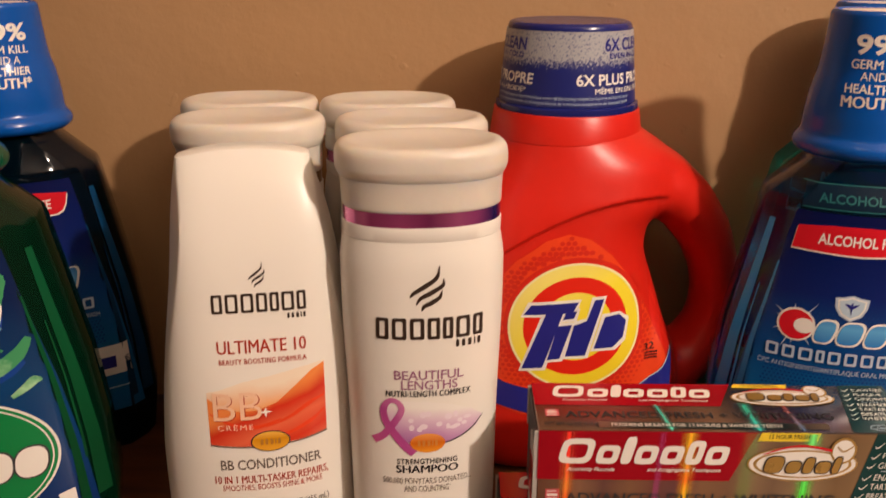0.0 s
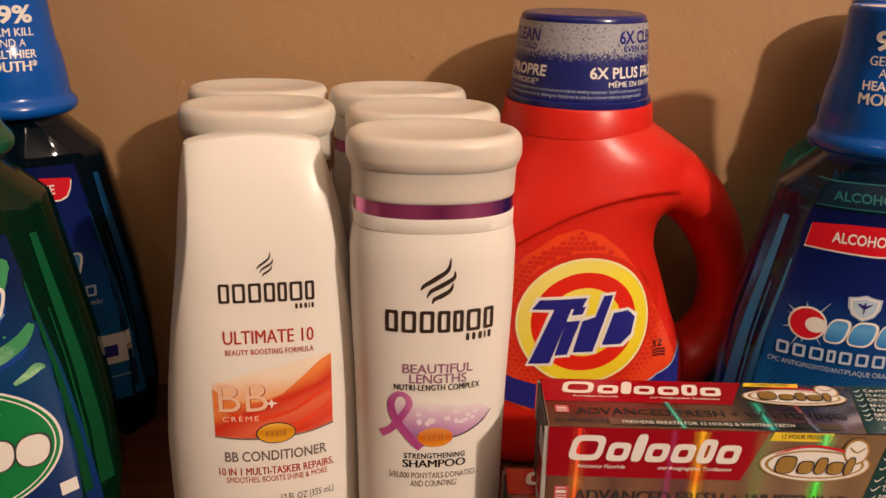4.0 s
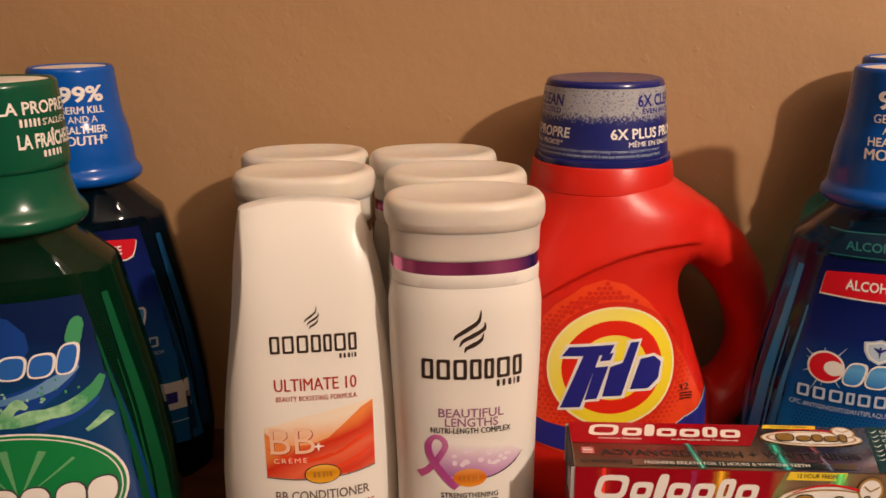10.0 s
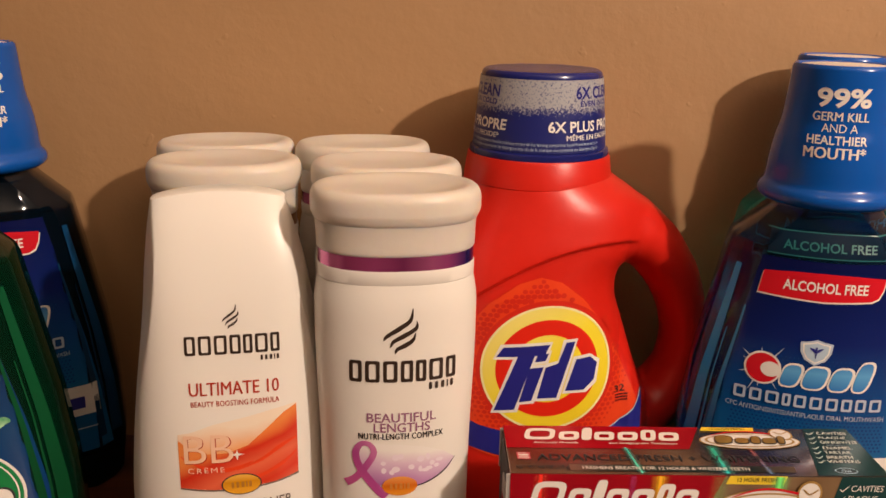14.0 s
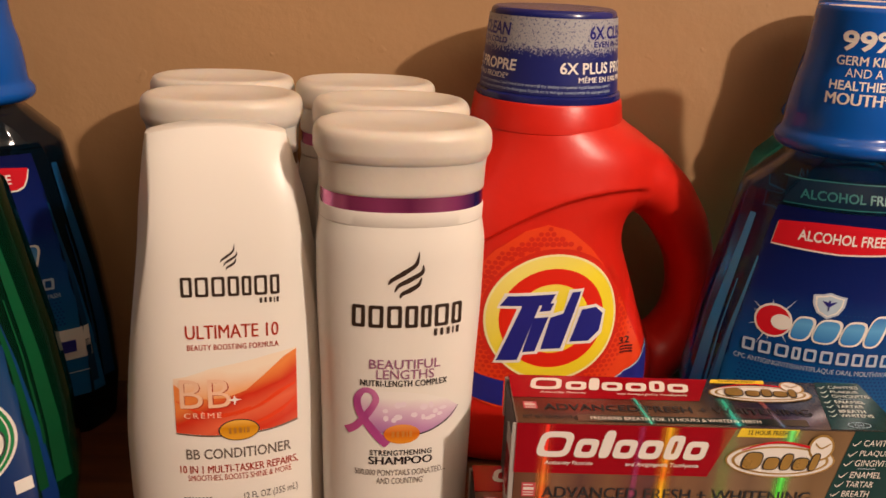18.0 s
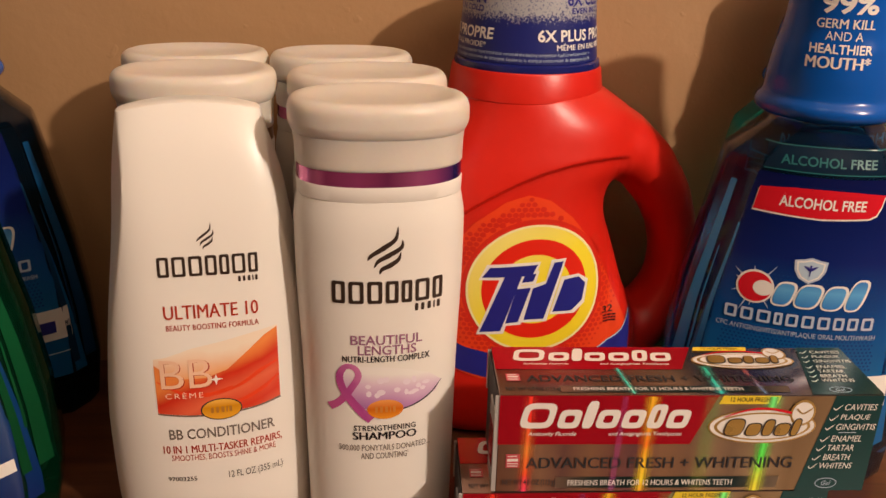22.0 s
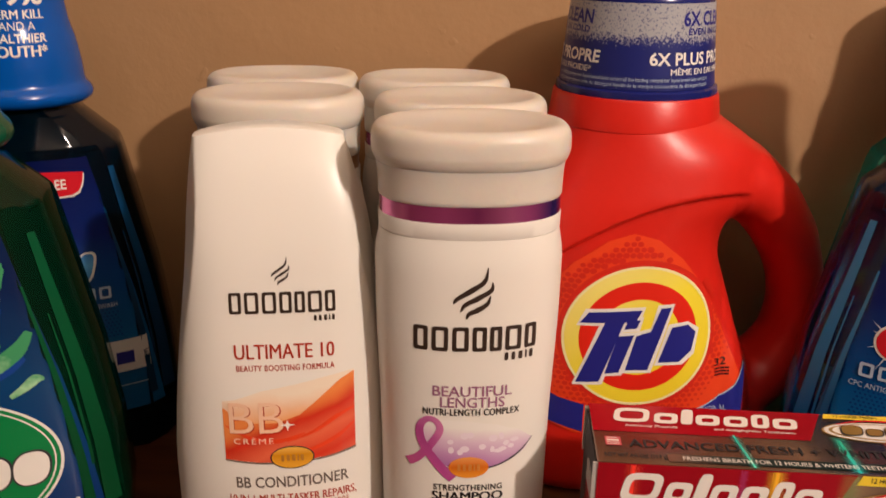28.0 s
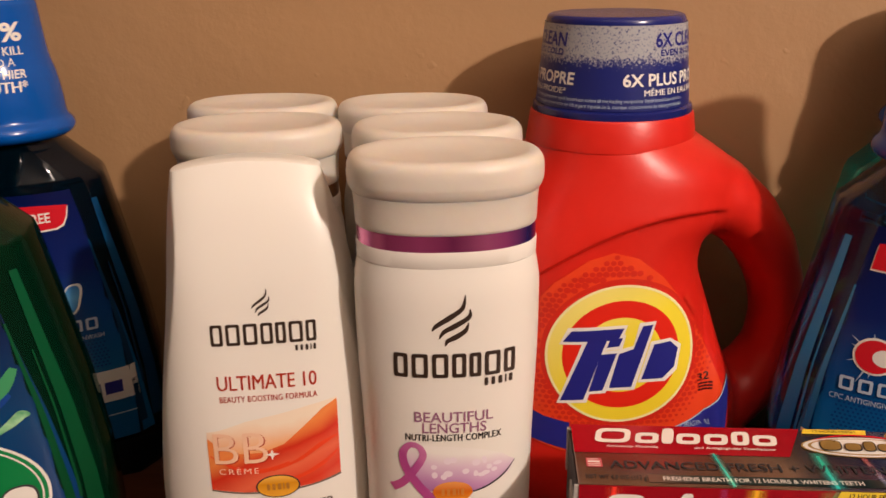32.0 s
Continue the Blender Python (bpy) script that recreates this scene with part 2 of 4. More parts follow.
# Bands of reflected sheen on the foil, painted into its base colour.
CARD_SHEEN = fade("silver_card_sheen", ((0.0, (0.24, 0.14, 0.105)), (0.18, (0.31, 0.21, 0.165)), (0.36, (0.20, 0.125, 0.105)), (0.52, (0.30, 0.225, 0.185)), (0.66, (0.17, 0.135, 0.15)), (0.76, (0.12, 0.14, 0.24)), (0.86, (0.21, 0.18, 0.18)), (1.0, (0.26, 0.19, 0.15))), (1, 0, 0), 0, .178, .21, .85, wobble=.012, wscale=25)
# Front foil: coppery sheen and streaks painted in the same way.
COPPER_SHEEN = fade("copper_foil_sheen", ((0.0, (0.20, 0.095, 0.06)), (0.07, (0.30, 0.16, 0.10)), (0.13, (0.40, 0.23, 0.14)), (0.19, (0.23, 0.12, 0.10)), (0.26, (0.36, 0.20, 0.115)), (0.33, (0.28, 0.125, 0.10)), (0.39, (0.22, 0.105, 0.115)), (0.45, (0.38, 0.22, 0.12)), (0.52, (0.29, 0.17, 0.105)), (0.58, (0.40, 0.27, 0.16)), (0.64, (0.27, 0.18, 0.115)), (0.71, (0.42, 0.30, 0.17)), (0.80, (0.27, 0.17, 0.085)), (0.90, (0.34, 0.23, 0.12)), (1.0, (0.30, 0.19, 0.10))), (1, 0, 0), 0, .178, .24, .55, wobble=.005, wscale=30)
REDCARD = mat("red_card", (0.40, 0.005, 0.016), 0.22, metal=0.3, vary=0.09, scale=140)
TEALCARD = mat("teal_card", (0.008, 0.055, 0.055), 0.22, metal=0.3, vary=0.12, scale=90)
YELCARD = mat("yellow_card", (0.80, 0.60, 0.04), 0.35, vary=0.03)
GREYCARD = mat("grey_card", (0.4, 0.38, 0.36), 0.7)
INK_BROWN = mat("dark_brown_ink", (0.035, 0.022, 0.016), 0.35, vary=0.05)
INK_BLACK = mat("black_ink", (0.012, 0.010, 0.012), 0.35, vary=0.05)
INK_RED = mat("red_ink", (0.42, 0.035, 0.012), 0.35, vary=0.05)
INK_GREY = mat("grey_ink", (0.16, 0.13, 0.11), 0.35, vary=0.05)
INK_MAUVE = mat("mauve_ink", (0.30, 0.12, 0.22), 0.35, vary=0.05)
INK_WHITE = mat("white_ink", (0.78, 0.76, 0.72), 0.35, vary=0.03)
INK_PALE = mat("pale_blue_ink", (0.42, 0.52, 0.66), 0.35, vary=0.03)
INK_NAVY = mat("navy_ink", (0.018, 0.02, 0.22), 0.32, vary=0.05)
INK_YELLOW = fade("yellow_ink", ((0.0, (0.82, 0.60, 0.015)), (0.55, (0.84, 0.70, 0.04)), (1.0, (0.86, 0.80, 0.30))), (-.5, 0, .6), 0.01, 0.11, 0.32)
INK_SCARLET = mat("scarlet_ink", (0.70, 0.02, 0.008), 0.32, vary=0.04)
INK_ORANGE = mat("orange_ink", (0.74, 0.055, 0.012), 0.32, vary=0.06)
INK_DOT = mat("orange_red_ink", (0.60, 0.022, 0.010), 0.32, vary=0.05)
INK_MAROON = mat("maroon_ink", (0.028, 0.004, 0.010), 0.3, vary=0.05)
INK_GOLD = mat("gold_ink", (0.48, 0.30, 0.08), 0.28, metal=0.5, vary=0.1)
SEAL = mat("pink_red_ink", (0.52, 0.07, 0.09), 0.3, vary=0.06)
INK_CHECK = mat("dark_grey_ink", (0.028, 0.028, 0.032), 0.55, vary=0.05)
GOLD_OVAL = fade("amber_gel", ((0.0, (0.75, 0.36, 0.03)), (0.5, (0.62, 0.26, 0.01)), (1.0, (0.85, 0.52, 0.10))), (0, 0, 1), .078, .089, 0.15)
AMBER_OVAL = fade("orange_gel", ((0.0, (0.80, 0.34, 0.03)), (0.5, (0.62, 0.14, 0.01)), (1.0, (0.78, 0.36, 0.10))), (0, 0, 1), .078, .091, 0.15)
BB_PRINT = fade("orange_silk_print", ((0.0, (0.66, 0.10, 0.04)), (0.35, (0.72, 0.15, 0.05)), (0.65, (0.80, 0.36, 0.14)), (1.0, (0.82, 0.70, 0.56))), (-.12, 0, 1), .082, .118, 0.3, wobble=.008)
BB_WAVE = fade("red_silk_print", ((0.0, (0.76, 0.20, 0.11)), (0.3, (0.62, 0.036, 0.012)), (0.55, (0.72, 0.13, 0.06)), (0.8, (0.58, 0.028, 0.010)), (1.0, (0.78, 0.24, 0.06))), (-.45, 0, 1), .070, .112, 0.3, wobble=.012, wscale=30)
LILAC = fade("lilac_print", ((0.0, (0.30, 0.10, 0.32)), (0.35, (0.48, 0.24, 0.46)), (0.7, (0.66, 0.48, 0.62)), (1.0, (0.80, 0.775, 0.74))), (.12, 0, 1), .084, .107, 0.3, wobble=.006)
BOKEH = mat("pale_lilac_ink", (0.76, 0.66, 0.74), 0.32, vary=0.03)
RIBBON = fade("pink_ribbon_print", ((0.0, (0.55, 0.10, 0.30)), (0.5, (0.40, 0.06, 0.26)), (1.0, (0.62, 0.22, 0.42))), (1, 0, .6), .030, .060, 0.3, wobble=.01, wscale=150)
CR_LABEL = fade("blue_label_print", ((0.0, (0.006, 0.11, 0.31)), (0.30, (0.004, 0.060, 0.24)), (0.6, (0.003, 0.014, 0.125)), (1.0, (0.002, 0.006, 0.065))), (0, 0, 1), .075, .185, 0.2)
CR_DOT = mat("deep_blue_ink", (0.005, 0.045, 0.20), 0.2, vary=0.05)
CR_RED = mat("bright_red_ink", (0.60, 0.010, 0.022), 0.25, vary=0.05)
CR_BLUE = fade("blue_word_print", ((0.0, (0.02, 0.16, 0.50)), (0.5, (0.10, 0.36, 0.68)), (1.0, (0.02, 0.12, 0.44))), (0, 0, 1), .113, .134, 0.25)
GR_LABEL = fade("deep_blue_label_print", ((0.0, (0.006, 0.012, 0.10)), (0.4, (0.003, 0.036, 0.15)), (0.7, (0.003, 0.046, 0.15)), (1.0, (0.003, 0.014, 0.07))), (.25, 0, 1), .03, .18, 0.2, wobble=.03, wscale=20)
GR_SWIRL = mat("dark_blue_swirl_ink", (0.008, 0.05, 0.26), 0.2, vary=0.08)
GR_PALE = fade("light_blue_swirl_print", ((0.0, (0.04, 0.16, 0.38)), (1.0, (0.20, 0.36, 0.55))), (1, 0, 0), -.03, .04, 0.2)
GR_OVAL = mat("green_emblem_ink", (0.006, 0.20, 0.055), 0.2, vary=0.06)
MINT = fade("mint_splash_print", ((0.0, (0.03, 0.24, 0.10)), (0.3, (0.22, 0.52, 0.26)), (0.45, (0.55, 0.76, 0.52)), (0.6, (0.08, 0.34, 0.15)), (0.8, (0.34, 0.62, 0.36)), (1.0, (0.05, 0.28, 0.12))), (.5, 0, 1), .09, .16, 0.2, wobble=.04, wscale=140)

# ---- builders ----


def part(name, bm, material, parent=None, label="", smooth=True):
    me = bpy.data.meshes.new(name)
    bm.to_mesh(me)
    bm.free()
    me.materials.append(material)
    if smooth:
        for p in me.polygons:
            p.use_smooth = True
        me.set_sharp_from_angle(angle=radians(34))
    ob = new(name, me)
    ob.parent = parent
    if label:
        tagged(ob, label)
    return ob


def thing(name, x, y, z, yaw, label, category, group=""):
    ob = new(name)
    ob.empty_display_size = 0.02
    ob.matrix_world = pose(x, y, z, 0, 0, yaw)
    return tagged(ob, label, category, group)


def dense(secs, step=0.004):
    """The same sections with smooth ones set between them."""
    secs = [(*q, 0, 0)[:6] for q in secs]
    out = []
    for i in range(len(secs) - 1):
        p0, p1, p2, p3 = secs[max(0, i - 1)], secs[i], secs[i + 1], secs[min(len(secs) - 1, i + 2)]
        k = max(1, round((p2[0] - p1[0]) / step))
        for j in range(k):
            f = j / k
            row = [p1[0] + (p2[0] - p1[0]) * f]
            for a, b, c, d, za, zb, zc, zd in [(p0[q], p1[q], p2[q], p3[q], p0[0], p1[0], p2[0], p3[0]) for q in range(1, 6)]:
                h = zc - zb
                m1 = (c - a) / max(1e-6, zc - za) * h if i else (c - b)
                m2 = (d - b) / max(1e-6, zd - zb) * h if i < len(secs) - 2 else (c - b)
                if (c - b) * (b - a) <= 0 and i:
                    m1 = 0
                if (d - c) * (c - b) <= 0 and i < len(secs) - 2:
                    m2 = 0
                m1, m2 = [math.copysign(min(abs(m), 3 * abs(c - b)), m) for m in (m1, m2)]
                row.append((2 * f**3 - 3 * f**2 + 1) * b + (f**3 - 2 * f**2 + f) * m1 + (-2 * f**3 + 3 * f**2) * c + (f**3 - f**2) * m2)
            out.append(tuple(row))
    return out + [secs[-1]]


def ring(rx, ry, n, z, seg, cx=0.0, cy=0.0):
    out = []
    for i in range(seg):
        a = 2 * math.pi * i / seg
        c, s = math.cos(a), math.sin(a)
        out.append((cx + rx * math.copysign(abs(c) ** (2 / n), c), cy + ry * math.copysign(abs(s) ** (2 / n), s), z))
    return out


def stack(rings, closed=True):
    bm = bmesh.new()
    rows = [[bm.verts.new(p) for p in r] for r in rings]
    seg = len(rows[0])
    for a, b in zip(rows, rows[1:]):
        for i in range(seg):
            j = (i + 1) % seg
            bm.faces.new((a[i], a[j], b[j], b[i]))
    if closed:
        bm.faces.new(rows[0][::-1])
        bm.faces.new(rows[-1])
    return bm


def loft(secs, seg=96, closed=True):
    """secs: (z, rx, ry, exponent, cx, cy) from below upwards."""
    return stack([ring(q[1], q[2], q[3], q[0], seg, *(q[4:] or (0, 0))) for q in secs], closed)


def box(x0, x1, y0, y1, z0, z1, bevel=0.0):
    bm = bmesh.new()
    bmesh.ops.create_cube(bm, size=1)
    for v in bm.verts:
        v.co = Vector((x0 + (v.co.x + .5) * (x1 - x0), y0 + (v.co.y + .5) * (y1 - y0), z0 + (v.co.z + .5) * (z1 - z0)))
    if bevel:
        bmesh.ops.bevel(bm, geom=bm.edges[:], offset=bevel, segments=2, affect="EDGES", profile=0.5)
    return bm


def front(secs, x, z):
    """Depth of the front face of a loft at x and z."""
    z = min(max(z, secs[0][0]), secs[-1][0])
    for a, b in zip(secs, secs[1:]):
        if z <= b[0]:
            f = (z - a[0]) / max(1e-9, b[0] - a[0])
            a, b = (*a, 0, 0)[:6], (*b, 0, 0)[:6]
            _, rx, ry, n, cx, cy = [u + (v - u) * f for u, v in zip(a, b)]
            u = min(0.999, abs((x - cx) / rx))
            return cy - ry * (1 - u ** n) ** (1 / n)
    return 0.0


def on_front(secs, push=None):
    return lambda u, v, lift: (u, front(secs, u, v) - lift + (push(u, v) if push else 0), v)


def on_round(radius, turn=0.0):
    """Wraps a print round an upright axis; radius: a function of the height."""
    def place(u, v, lift):
        r = radius(v)
        a = turn + u / r
        return ((r + lift) * math.sin(a), -(r + lift) * math.cos(a), v)
    return place


def on_plane(u, v, lift):
    return (u, -lift, v)


def settle(bm, place, lift, step=0.0):
    """Cuts a flat print into strips and lays it on a surface."""
    if step:
        us, vs = [v.co.x for v in bm.verts], [v.co.z for v in bm.verts]
        for lo, hi, axis in ((min(us), max(us), (1, 0, 0)), (min(vs), max(vs), (0, 0, 1))):
            w = step if axis[0] else step * 1.5
            for k in range(math.ceil(lo / w), math.floor(hi / w) + 1):
                bmesh.ops.bisect_plane(bm, geom=bm.verts[:] + bm.edges[:] + bm.faces[:], plane_co=Vector(axis) * (k * w), plane_no=axis)
    for v in bm.verts:
        v.co = Vector(place(v.co.x, v.co.z, lift - v.co.y))
    return bm


def poly(points):
    bm = bmesh.new()
    f = bm.faces.new([bm.verts.new((u, 0, v)) for u, v in points])
    f.normal_update()
    if f.normal.y > 0:
        f.normal_flip()
    bmesh.ops.triangulate(bm, faces=[f])
    return bm


def join(bms):
    out = bmesh.new()
    for b in bms:
        me = bpy.data.meshes.new("tmp")
        b.to_mesh(me)
        b.free()
        out.from_mesh(me)
        bpy.data.meshes.remove(me)
    return out


def oval(cu, cv, ru, rv, k=48, tilt=0.0):
    c, s = math.cos(tilt), math.sin(tilt)
    return [(cu + ru * math.cos(2 * math.pi * i / k) * c - rv * math.sin(2 * math.pi * i / k) * s, cv + ru * math.cos(2 * math.pi * i / k) * s + rv * math.sin(2 * math.pi * i / k) * c) for i in range(k)]


def hoop(cu, cv, ru, rv, wu, k=64):
    """A flat ring."""
    bm = bmesh.new()
    a = [bm.verts.new((u, 0, v)) for u, v in oval(cu, cv, ru, rv, k)]
    b = [bm.verts.new((u, 0, v)) for u, v in oval(cu, cv, ru - wu, rv - wu, k)]
    for i in range(k):
        j = (i + 1) % k
        bm.faces.new((a[i], a[j], b[j], b[i]))
    return bm


def stroke(points, widths, k=14):
    """A brush stroke along a smooth line through the points."""
    left, right = [], []
    n = len(points) - 1
    dense_pts = []
    for i in range(n):
        p0, p1, p2, p3 = points[max(0, i - 1)], points[i], points[i + 1], points[min(n, i + 2)]
        for j in range(k if i < n - 1 else k + 1):
            f = j / k
            q = [0.5 * (2 * b + (c - a) * f + (2 * a - 5 * b + 4 * c - d) * f * f + (3 * b - a - 3 * c + d) * f**3) for a, b, c, d in zip(p0, p1, p2, p3)]
            w = widths[i] + (widths[i + 1] - widths[i]) * f
            dense_pts.append((*q, w))
    bm = bmesh.new()
    rows = []
    for i, (u, v, w) in enumerate(dense_pts):
        a, b = dense_pts[max(0, i - 1)], dense_pts[min(len(dense_pts) - 1, i + 1)]
        d = Vector((b[0] - a[0], b[1] - a[1])).normalized()
        rows.append((bm.verts.new((u - d.y * w / 2, 0, v + d.x * w / 2)), bm.verts.new((u + d.y * w / 2, 0, v - d.x * w / 2))))
    for a, b in zip(rows, rows[1:]):
        bm.faces.new((a[0], a[1], b[1], b[0]))
    return bm


def words(body, u0, u1, v0, v1, bold=0.0, slant=0.0, gap=1.0):
    """Lettering that fills the oblong from u0 to u1 and v0 to v1."""
    double = bold if bold > 0 and any(c in body for c in "MWm") else 0.0
    bold = 0.0 if double else bold
    cu = bpy.data.curves.new("lettering", "FONT")
    cu.body, cu.size, cu.offset, cu.resolution_u, cu.space_character, cu.shear = body, 1.0, bold, 3, gap, slant
    ob = new("lettering", cu)
    me = bpy.data.meshes.new_from_object(ob)
    bpy.data.objects.remove(ob)
    bm = bmesh.new()
    bm.from_mesh(me)
    bpy.data.meshes.remove(me)
    xs, ys = [v.co.x for v in bm.verts], [v.co.y for v in bm.verts]
    x0, x1 = min(xs), max(xs)
    y0, y1 = (min(ys), max(ys))
    for v in bm.verts:
        v.co = Vector((u0 + (v.co.x - x0) / (x1 - x0) * (u1 - u0), 0, v0 + (v.co.y - y0) / (y1 - y0) * (v1 - v0)))
    if double:
        d = double * (v1 - v0) / (y1 - y0)
        more = bm.copy()
        for v in bm.verts:
            v.co.x -= d
        for v in more.verts:
            v.co.x, v.co.y = v.co.x + d, -.00006
        bm = join([bm, more])
    return bm


def bars(u0, u1, v0, v1, shares, slant=0.0, thin=0.12, heights=None):
    """A word drawn as plain upright bars, one a letter."""
    total = sum(shares)
    out, u = [], u0
    for i, w in enumerate(shares):
        a, b = u, u + (u1 - u0) * w / total
        g = (b - a) * thin
        h = v0 + (v1 - v0) * (heights[i] if heights else 1.0)
        out.append(poly([(a + g, v0), (b - g, v0), (b - g + slant * (h - v0), h), (a + g + slant * (h - v0), h)]))
        u = b
    return join(out)


def block(u0, u1, v0, v1, slant=0.0, hollow=0.0, n=5.0, k=28):
    """A rounded block, solid or with a slot in it."""
    def edge(grow):
        out = []
        for i in range(k):
            a = 2 * math.pi * (i + .5) / k
            c, s = math.cos(a), math.sin(a)
            v = (v0 + v1) / 2 + ((v1 - v0) / 2 - grow) * math.copysign(abs(s) ** (2 / n), s)
            out.append(((u0 + u1) / 2 + ((u1 - u0) / 2 - grow) * math.copysign(abs(c) ** (2 / n), c) + slant * (v - v0), v))
        return out
    if not hollow or hollow * 2 > min(u1 - u0, v1 - v0) * .85:
        return poly(edge(0))
    bm = bmesh.new()
    a, b = [[bm.verts.new((u, 0, v)) for u, v in edge(g)] for g in (0, hollow)]
    for i in range(k):
        j = (i + 1) % k
        bm.faces.new((a[i], a[j], b[j], b[i]))
    return bm


def name_row(t, place, u0, u1, v0, v1, shares, ink, lift=.0003, slant=0.0, gap=.12, heights=None, hollow=0.0, grow=0.0, step=0.0, label="", n=5.0):
    """A name drawn as plain blocks, one a letter."""
    total, u = sum(shares), u0
    for i, w in enumerate(shares):
        a, b = u, u + (u1 - u0) * w / total
        g = (b - a) * gap
        h = v0 + (v1 - v0) * (heights[i] if heights else 1.0)
        printed("name_block", block(a + g - grow, b - g + grow, v0 - grow, h + grow, slant, hollow, n), ink, t, place, lift, step, label)
        u = b


def rows_of_bars(u0, u1, v0, v1, lines):
    out = []
    h = (v1 - v0) / lines
    for i in range(lines):
        n = random.randint(3, 5)
        out.append(bars(u0 + random.random() * (u1 - u0) * .1, u1 - random.random() * (u1 - u0) * .1, v0 + i * h + h * .25, v0 + i * h + h * .8, [random.uniform(1, 3) for _ in range(n)], 0, .06))
    return join(out)


HOST = {}


def printed(name, bm, material, parent, place, lift=0.00030, step=0.0, label=""):
    """A print on a thing; it belongs to the part that it lies on."""
    ob = part(name, settle(bm, place, lift, step), material, HOST.get(parent, parent), label)
    if name == "label":
        HOST[parent] = ob
    return ob


def emblem(t, place, u0, u1, v0, v1, ink, lift=.0003):
    """Three wavy strands."""
    w, h = u1 - u0, v1 - v0
    s = w * .13
    for pts in ([(0, .30), (.10, .40), (.45, .56), (.78, .74), (.86, 1.0)], [(.18, .14), (.30, .28), (.60, .40), (.95, .56), (.98, .72)], [(.34, .0), (.40, .10), (.62, .18), (.86, .30), (.94, .46)]):
        printed("emblem_strand", stroke([(u0 + a * w, v0 + b * h) for a, b in pts], [s * .15, s * .9, s * 1.15, s * .9, s * .1]), ink, t, place, lift)


def tube(points, seg=32):
    """points: (x, y, z, rx, ry): a bar swept in the xz plane."""
    bm = bmesh.new()
    rows = []
    for i, p in enumerate(points):
        a, b = points[max(0, i - 1)], points[min(len(points) - 1, i + 1)]
        d = Vector((b[0] - a[0], 0, b[2] - a[2])).normalized()
        side = Vector((d.z, 0, -d.x))
        rows.append([bm.verts.new(Vector(p[:3]) + side * (p[3] * math.cos(2 * math.pi * k / seg)) + Vector((0, p[4] * math.sin(2 * math.pi * k / seg), 0))) for k in range(seg)])
    for a, b in zip(rows, rows[1:]):
        for k in range(seg):
            j = (k + 1) % seg
            bm.faces.new((a[k], a[j], b[j], b[k]))
    bm.faces.new(rows[0][::-1]), bm.faces.new(rows[-1])
    bmesh.ops.recalc_face_normals(bm, faces=bm.faces[:])
    return bm


def fused(name, bms, voxel, rounds, material, parent, shape=None):
    """Overlapping solids melted into one skin."""
    ob = part(name, join(bms), material, None)
    a = ob.modifiers.new("melt", "REMESH")
    a.mode, a.voxel_size = "VOXEL", voxel
    b = ob.modifiers.new("soften", "SMOOTH")
    b.factor, b.iterations = 0.5, rounds
    me = bpy.data.meshes.new_from_object(ob.evaluated_get(bpy.context.evaluated_depsgraph_get()))
    bpy.data.objects.remove(ob)
    if shape:
        for v in me.vertices:
            if v.co.y < -.012:
                v.co.y += shape(v.co.x, v.co.z)
    for p in me.polygons:
        p.use_smooth = True
    ob = new(name, me)
    ob.parent = parent
    return ob


# ---- setting ----
W = 0.607
tagged(part("wall_back", box(-4, 4, W, W + .1, -.75, 1.7), WALL, smooth=False), "tan painted wall with a fine orange-peel texture", "wall", kind="structure")
tagged(part("wall_front", box(-4, 4, -5.1, -5, -.75, 1.7), WALL, smooth=False), "plain tan painted wall of the room", "wall", kind="structure")
tagged(part("wall_left", box(-4.1, -4, -5, W, -.75, 1.7), WALL, smooth=False), "plain tan painted wall of the room", "wall", kind="structure")
tagged(part("wall_right", box(4, 4.1, -5, W, -.75, 1.7), WALL, smooth=False), "plain tan painted wall of the room", "wall", kind="structure")
tagged(part("ceiling", box(-4, 4, -5, W, 1.7, 1.8), CEIL, smooth=False), "plain off-white ceiling of the room", "ceiling", kind="structure")
tagged(part("floor", box(-4, 4, -5, W, -.8, -.75), WOOD, smooth=False), "dark reddish-brown wooden floor", "floor", kind="structure")
table = thing("table", 0, 0, 0, 0, "dark reddish-brown wooden table against the wall", "table")
part("tabletop", box(-.8, .9, -.05, W - .005, -.03, 0, .003), WOOD, table)
for sx in (-.74, .84):
    for sy in (.0, W - .07):
        part("leg", box(sx - .03, sx + .03, sy, sy + .06, -.75, -.03, .003), WOOD, table)

# ---- shampoo bottles ----
SH = dense([(0, .034, .023, 2.3), (.004, .0365, .0255, 2.3), (.03, .0375, .0265, 2.3), (.10, .0385, .027, 2.3), (.16, .0402, .028, 2.3), (.176, .0402, .028, 2.3),
      (.185, .0390, .027, 2.3), (.189, .0382, .0264, 2.3)])


